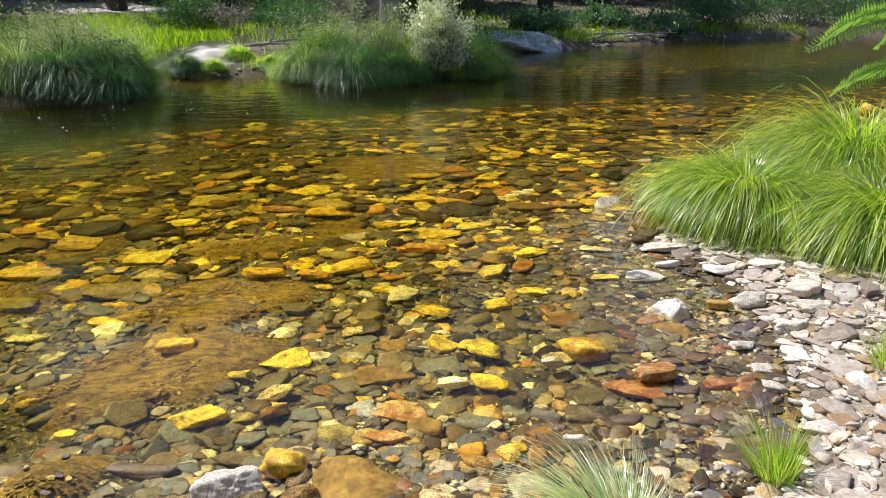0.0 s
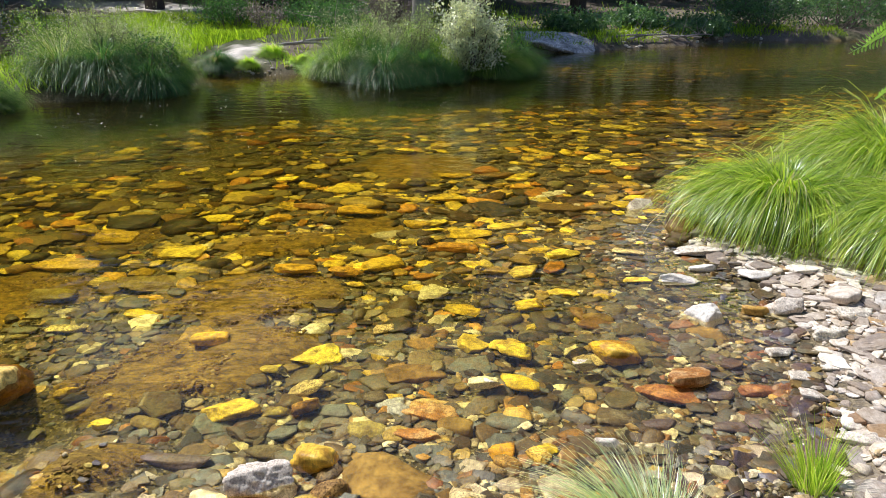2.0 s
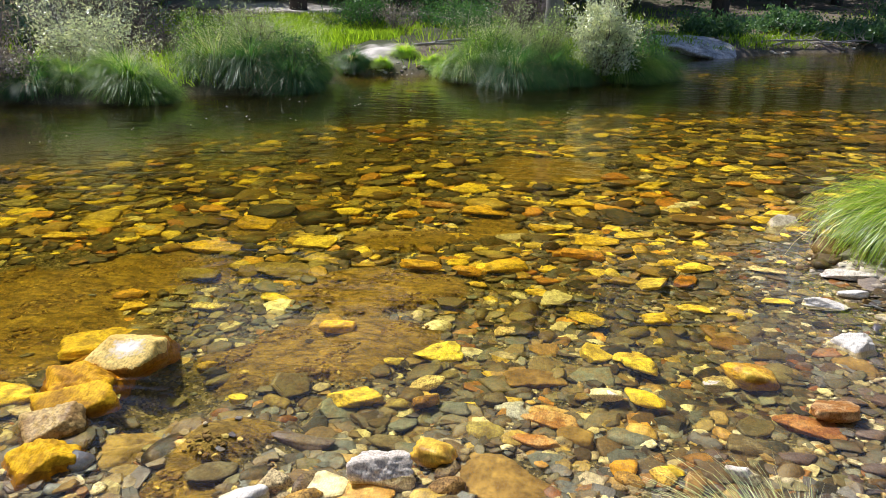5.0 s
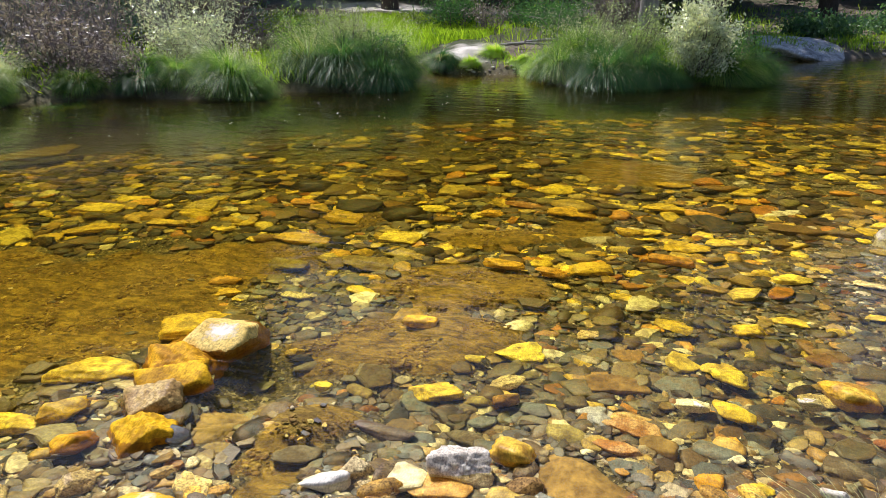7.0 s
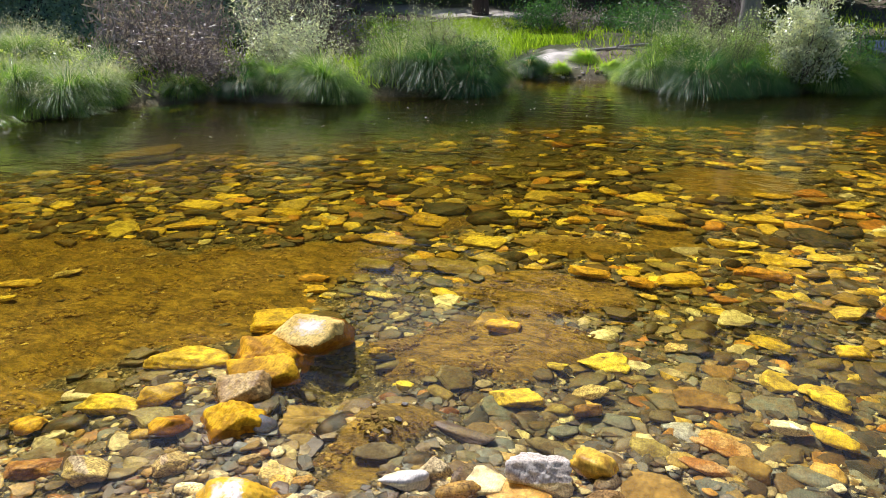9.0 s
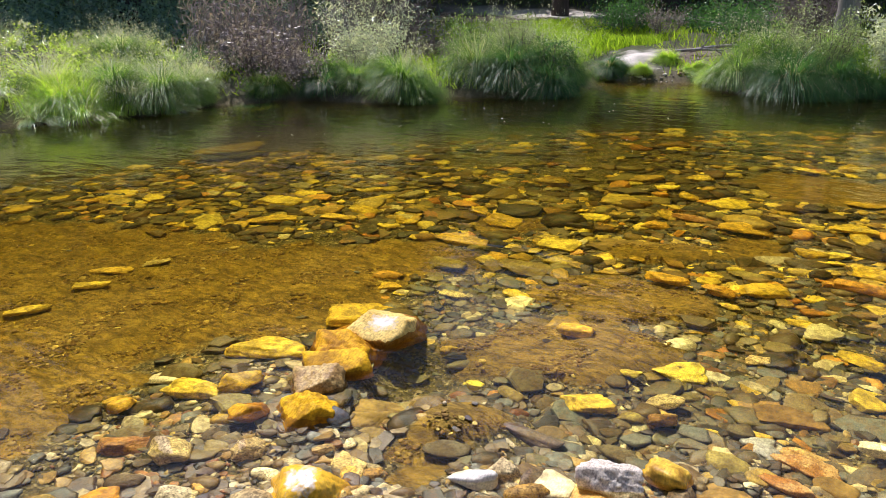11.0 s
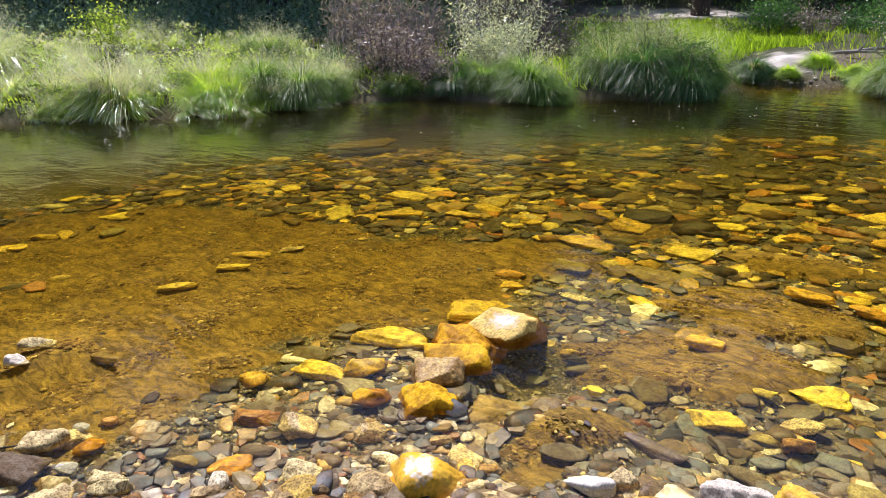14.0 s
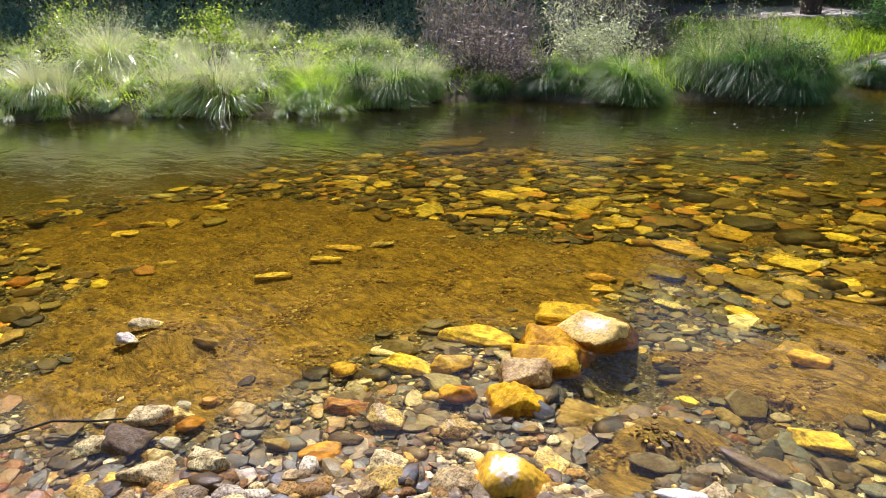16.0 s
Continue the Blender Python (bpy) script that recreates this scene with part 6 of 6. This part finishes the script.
deep = lambda x, y, d: (d > 0.75) * far_thin(x, y, d)
x, y, s = scatter(17000, (-7.0, 3.5, 0.2, 6.0), (0.082, 0.5, 0.03, 0.26), dense=deep)
near = np.hypot(x + 0.3, y - 0.2) < 3.9
heap("bed_stones", "golden, olive and brown stones covering the submerged bed", x[~near], y[~near], s[~near], BED, SHAPES, (0.17, 0.42), 0.15)
heap("near_bed_stones", "brown, olive and grey stones with a few golden ones on the bed", x[near], y[near], 0.82 * s[near], BED_NEAR, SHAPES, (0.15, 0.38), 0.15)
x, y, s = scatter(17000, (-13, 10, 3.0, 17), (0.13, 0.48, 0.05, 0.42), dense=lambda x, y, d: (np.hypot(x, y) > 5.2) * (d > 0.05) * np.clip(1.2 - d / 16, 0.1, 1) * np.clip((x + 8.5) / 5, 0.3, 1) * (gap_to(CHANNEL, x, y) > 1.0))
heap("bed_cobbles", "golden and dark cobbles far out on the river bed", x, y, s, BED, SHAPES, (0.18, 0.45), 0.12)
x, y, s = scatter(3400, (-2.0, 6.5, 3.8, 10.5), (0.115, 0.42, 0.05, 0.28), dense=lambda x, y, d: (gap_to(CHANNEL, x, y) > 1.2) * np.clip(0.6 + 0.8 * wavy(x, y, 0.9, 56), 0, 1))
heap("amber_cobbles", "golden and amber cobbles of the mid-river bed", x, y, s, BED_GOLD, SHAPES, (0.18, 0.42), 0.12)
x, y, s = scatter(12500, (-4.2, 2.2, -1.5, 5.5), (0.065, 0.42, 0.03, 0.17), dense=lambda x, y, d: d < 0.95)
east = (x > 0.35) & (y > 1.9) & (y < 3.5)
heap("shallow_stones", "wet grey, brown and golden stones in the shallows", x[~east], y[~east], s[~east], SHALLOW, SHAPES)
heap("wet_shore_stones", "wet purplish, dark and rusty stones in the shallows", x[east], y[east], s[east], WETRED, SHAPES)
x, y, s = scatter(42000, (-5, 2.4, -1.5, 5.5), (0.026, 0.35, 0.012, 0.05), dense=lambda x, y, d: np.clip(1.1 - d / 4, 0, 1))
heap("gravel", "fine mixed gravel between the stones", x, y, s, SHALLOW, CHIPS, (0.3, 0.6))
x, y, s = scatter(5200, (-4.2, -1.2, -0.8, 1.9), (0.055, 0.45, 0.025, 0.13), dense=lambda x, y, d: np.clip(1.5 - d / 0.55, 0, 1))
heap("mixed_shingle", "mixed grey, cream and rusty shingle in the shallows", x, y, s, SHALLOW, SHAPES, (0.2, 0.45), 0.05)
FLAKES = [plate_shape(770 + k, 6 + k % 3) for k in range(10)]
x, y, s = scatter(15000, (-2.2, 2.4, 1.5, 5.6), (0.052, 0.38, 0.025, 0.11), dense=lambda x, y, d: np.clip(1.25 - d / 3.6, 0, 1))
heap("slate_flakes", "thin overlapping flakes of olive and grey slate on the bed", x, y, s, FLAKE, FLAKES, (0.1, 0.2), -0.25)
x, y, s = scatter(34000, (-4.5, 2.4, -1.5, 5.0), (0.022, 0.45, 0.01, 0.06), dense=lambda x, y, d: np.clip(1.0 - d / 2.0 + 1.2 * (np.hypot((x + 2.28) / 0.4, (y - 1.68) / 0.45) < 1), 0, 1) * np.clip(0.55 + 0.9 * wavy(x, y, 0.16, 51), 0, 1))
heap("pale_gravel", "pale cream and tan gravel grains in the shallows", x, y, s, PALECHIPS, CHIPS, (0.3, 0.6), -0.1)
x, y, s = scatter(5000, (-3.6, 0.6, -1.2, 2.2), (0.08, 0.35, 0.045, 0.16), dense=lambda x, y, d: np.clip(1.2 - d / 0.6, 0, 1) * (wavy(x, y, 0.3, 54) > -0.05))
heap("pale_cobbles", "rough cream and golden cobbles in the shallows", x, y, s, PALECOBBLE, SHAPES[:8], (0.35, 0.6), 0.15)
x, y = g.uniform(-6.8, -0.5, 60000), g.uniform(0.2, 5.2, 60000)
keep = in_river(x, y) & (silt_at(x, y) * g.uniform(0.3, 1, 60000) > 0.35) & (wavy(x, y, 0.2, 53) > 0.0)
heap("silt_crumbs", "crumbly brown silt lumps lying on the bed", x[keep], y[keep], np.exp(g.normal(-3.95, 0.4, keep.sum())).clip(0.008, 0.045), CRUMBS, CHIPS, (0.2, 0.4), 0.35)
x, y, s = scatter(34000, (-4.2, 3.6, -2.6, 4.8), (0.03, 0.5, 0.012, 0.08), dry=True, dense=lambda x, y, d: np.hypot(x - 1.72, y - 1.72) > 0.32)
heap("shore_gravel", "pale dry gravel on the shore", x, y, s, DRY, CHIPS, (0.25, 0.5))

x, y, s = scatter(3000, (0.9, 3.5, 1.5, 4.9), (0.07, 0.42, 0.04, 0.18), dry=True, dense=lambda x, y, d: (np.hypot(x - 1.72, y - 1.72) > 0.34) * (d > 0.06))
heap("shore_slabs", "flat pale slaty stones lying over one another on the shore", x, y, s, DRY, SHAPES[8:], (0.11, 0.24), 0.1)

x, y = g.uniform(-5.7, -3.2, 260), g.uniform(13.2, 14.6, 260)
keep = ~in_river(x, y) & (gap_to(FAR, x, y) < 0.45)
heap("far_gravel", "small pale stones below the sandy gap of the far bank", x[keep], y[keep], g.uniform(0.03, 0.11, keep.sum()), DRY, SHAPES, (0.3, 0.6))

x, y = g.uniform(-10, -4.2, 420), g.uniform(-0.6, 5.5, 420)
keep = in_river(x, y) & (gap_to(FAR, x, y) > 3) & (wavy(x, y, 0.9, 52) > 0.4)
heap("sunken_cobbles", "algae-covered golden cobbles scattered over the silty bed", x[keep], y[keep], g.uniform(0.08, 0.24, keep.sum()), BED_GOLD, SHAPES, sunk=0.1)

x, y = g.uniform(2.5, 10, 1500), g.uniform(19, 27.5, 1500)
keep = ~in_river(x, y) & (gap_to(FAR, x, y) < 1.6) & (wavy(x, y, 0.8, 55) > 0.2) & (np.hypot(x - 2.3, y - 20) > 1.9)
heap("bank_rubble", "pale stones and rubble along the far waterline", x[keep], y[keep], np.exp(g.normal(-2.1, 0.5, keep.sum())).clip(0.05, 0.4), DRY, SHAPES, (0.3, 0.6))

# tiny white bits laid flat on the far water
x, y = g.uniform(-9.5, 1, 60), g.uniform(5.5, 11, 60)
keep = in_river(x, y) & (gap_to(FAR, x, y) < 4.5) & (gap_to(FAR, x, y) > 0.5)
c = np.stack([x[keep], y[keep], np.full(keep.sum(), 0.004)], 1)
v, f = leaf_cloud(g, c, (0.05, 0.05, 0.0), 2, 0.03, 0.7, 1.0)
v[:, 2] = np.clip(v[:, 2], 0.002, 0.008)
tagged(new("floating_bits", mesh_of("floating_bits", v, f, PETAL)), "tiny pale bits floating on the water", "petals", kind="stuff")

PIECES = [mesh_of("stone", v, f, BED_PART, k % 5 < 2) for k, (v, f) in enumerate(SHAPES)]
x, y, s = scatter(1500, (-1.7, 0.7, 1.75, 3.4), (0.085, 0.4, 0.055, 0.19))
for k in range(min(300, len(x))):
    thick = s[k] * g.uniform(0.13, 0.32)
    ob = part("stone", PIECES[k % 24], ground)
    ob.matrix_world = pose(x[k], y[k], float(height(x[k], y[k])) + thick * 0.35, g.normal(5, 7), g.normal(0, 6), g.normal(12, 35)) @ Matrix.Diagonal((s[k], s[k] * g.uniform(0.5, 0.9), thick, 1))
SHORE_PIECES = [mesh_of("shore_stone", v, f, DRY_PART, k % 5 < 2) for k, (v, f) in enumerate(SHAPES)]
x, y, s = scatter(3000, (0.3, 3.4, 1.2, 4.7), (0.085, 0.42, 0.04, 0.2), dry=True, dense=lambda x, y, d: (d < 1.3) * (np.hypot(x, y) > 1.9) * (np.hypot(x - 1.1, y - 1.85) > 0.3))
for k in range(min(330, len(x))):
    thick = s[k] * g.uniform(0.16, 0.36)
    ob = part("shore_stone", SHORE_PIECES[k % 24], ground)
    ob.matrix_world = pose(x[k], y[k], float(height(x[k], y[k])) + thick * 0.4, g.normal(3, 8), g.normal(0, 8), g.normal(12, 45)) @ Matrix.Diagonal((s[k], s[k] * g.uniform(0.5, 0.9), thick, 1))
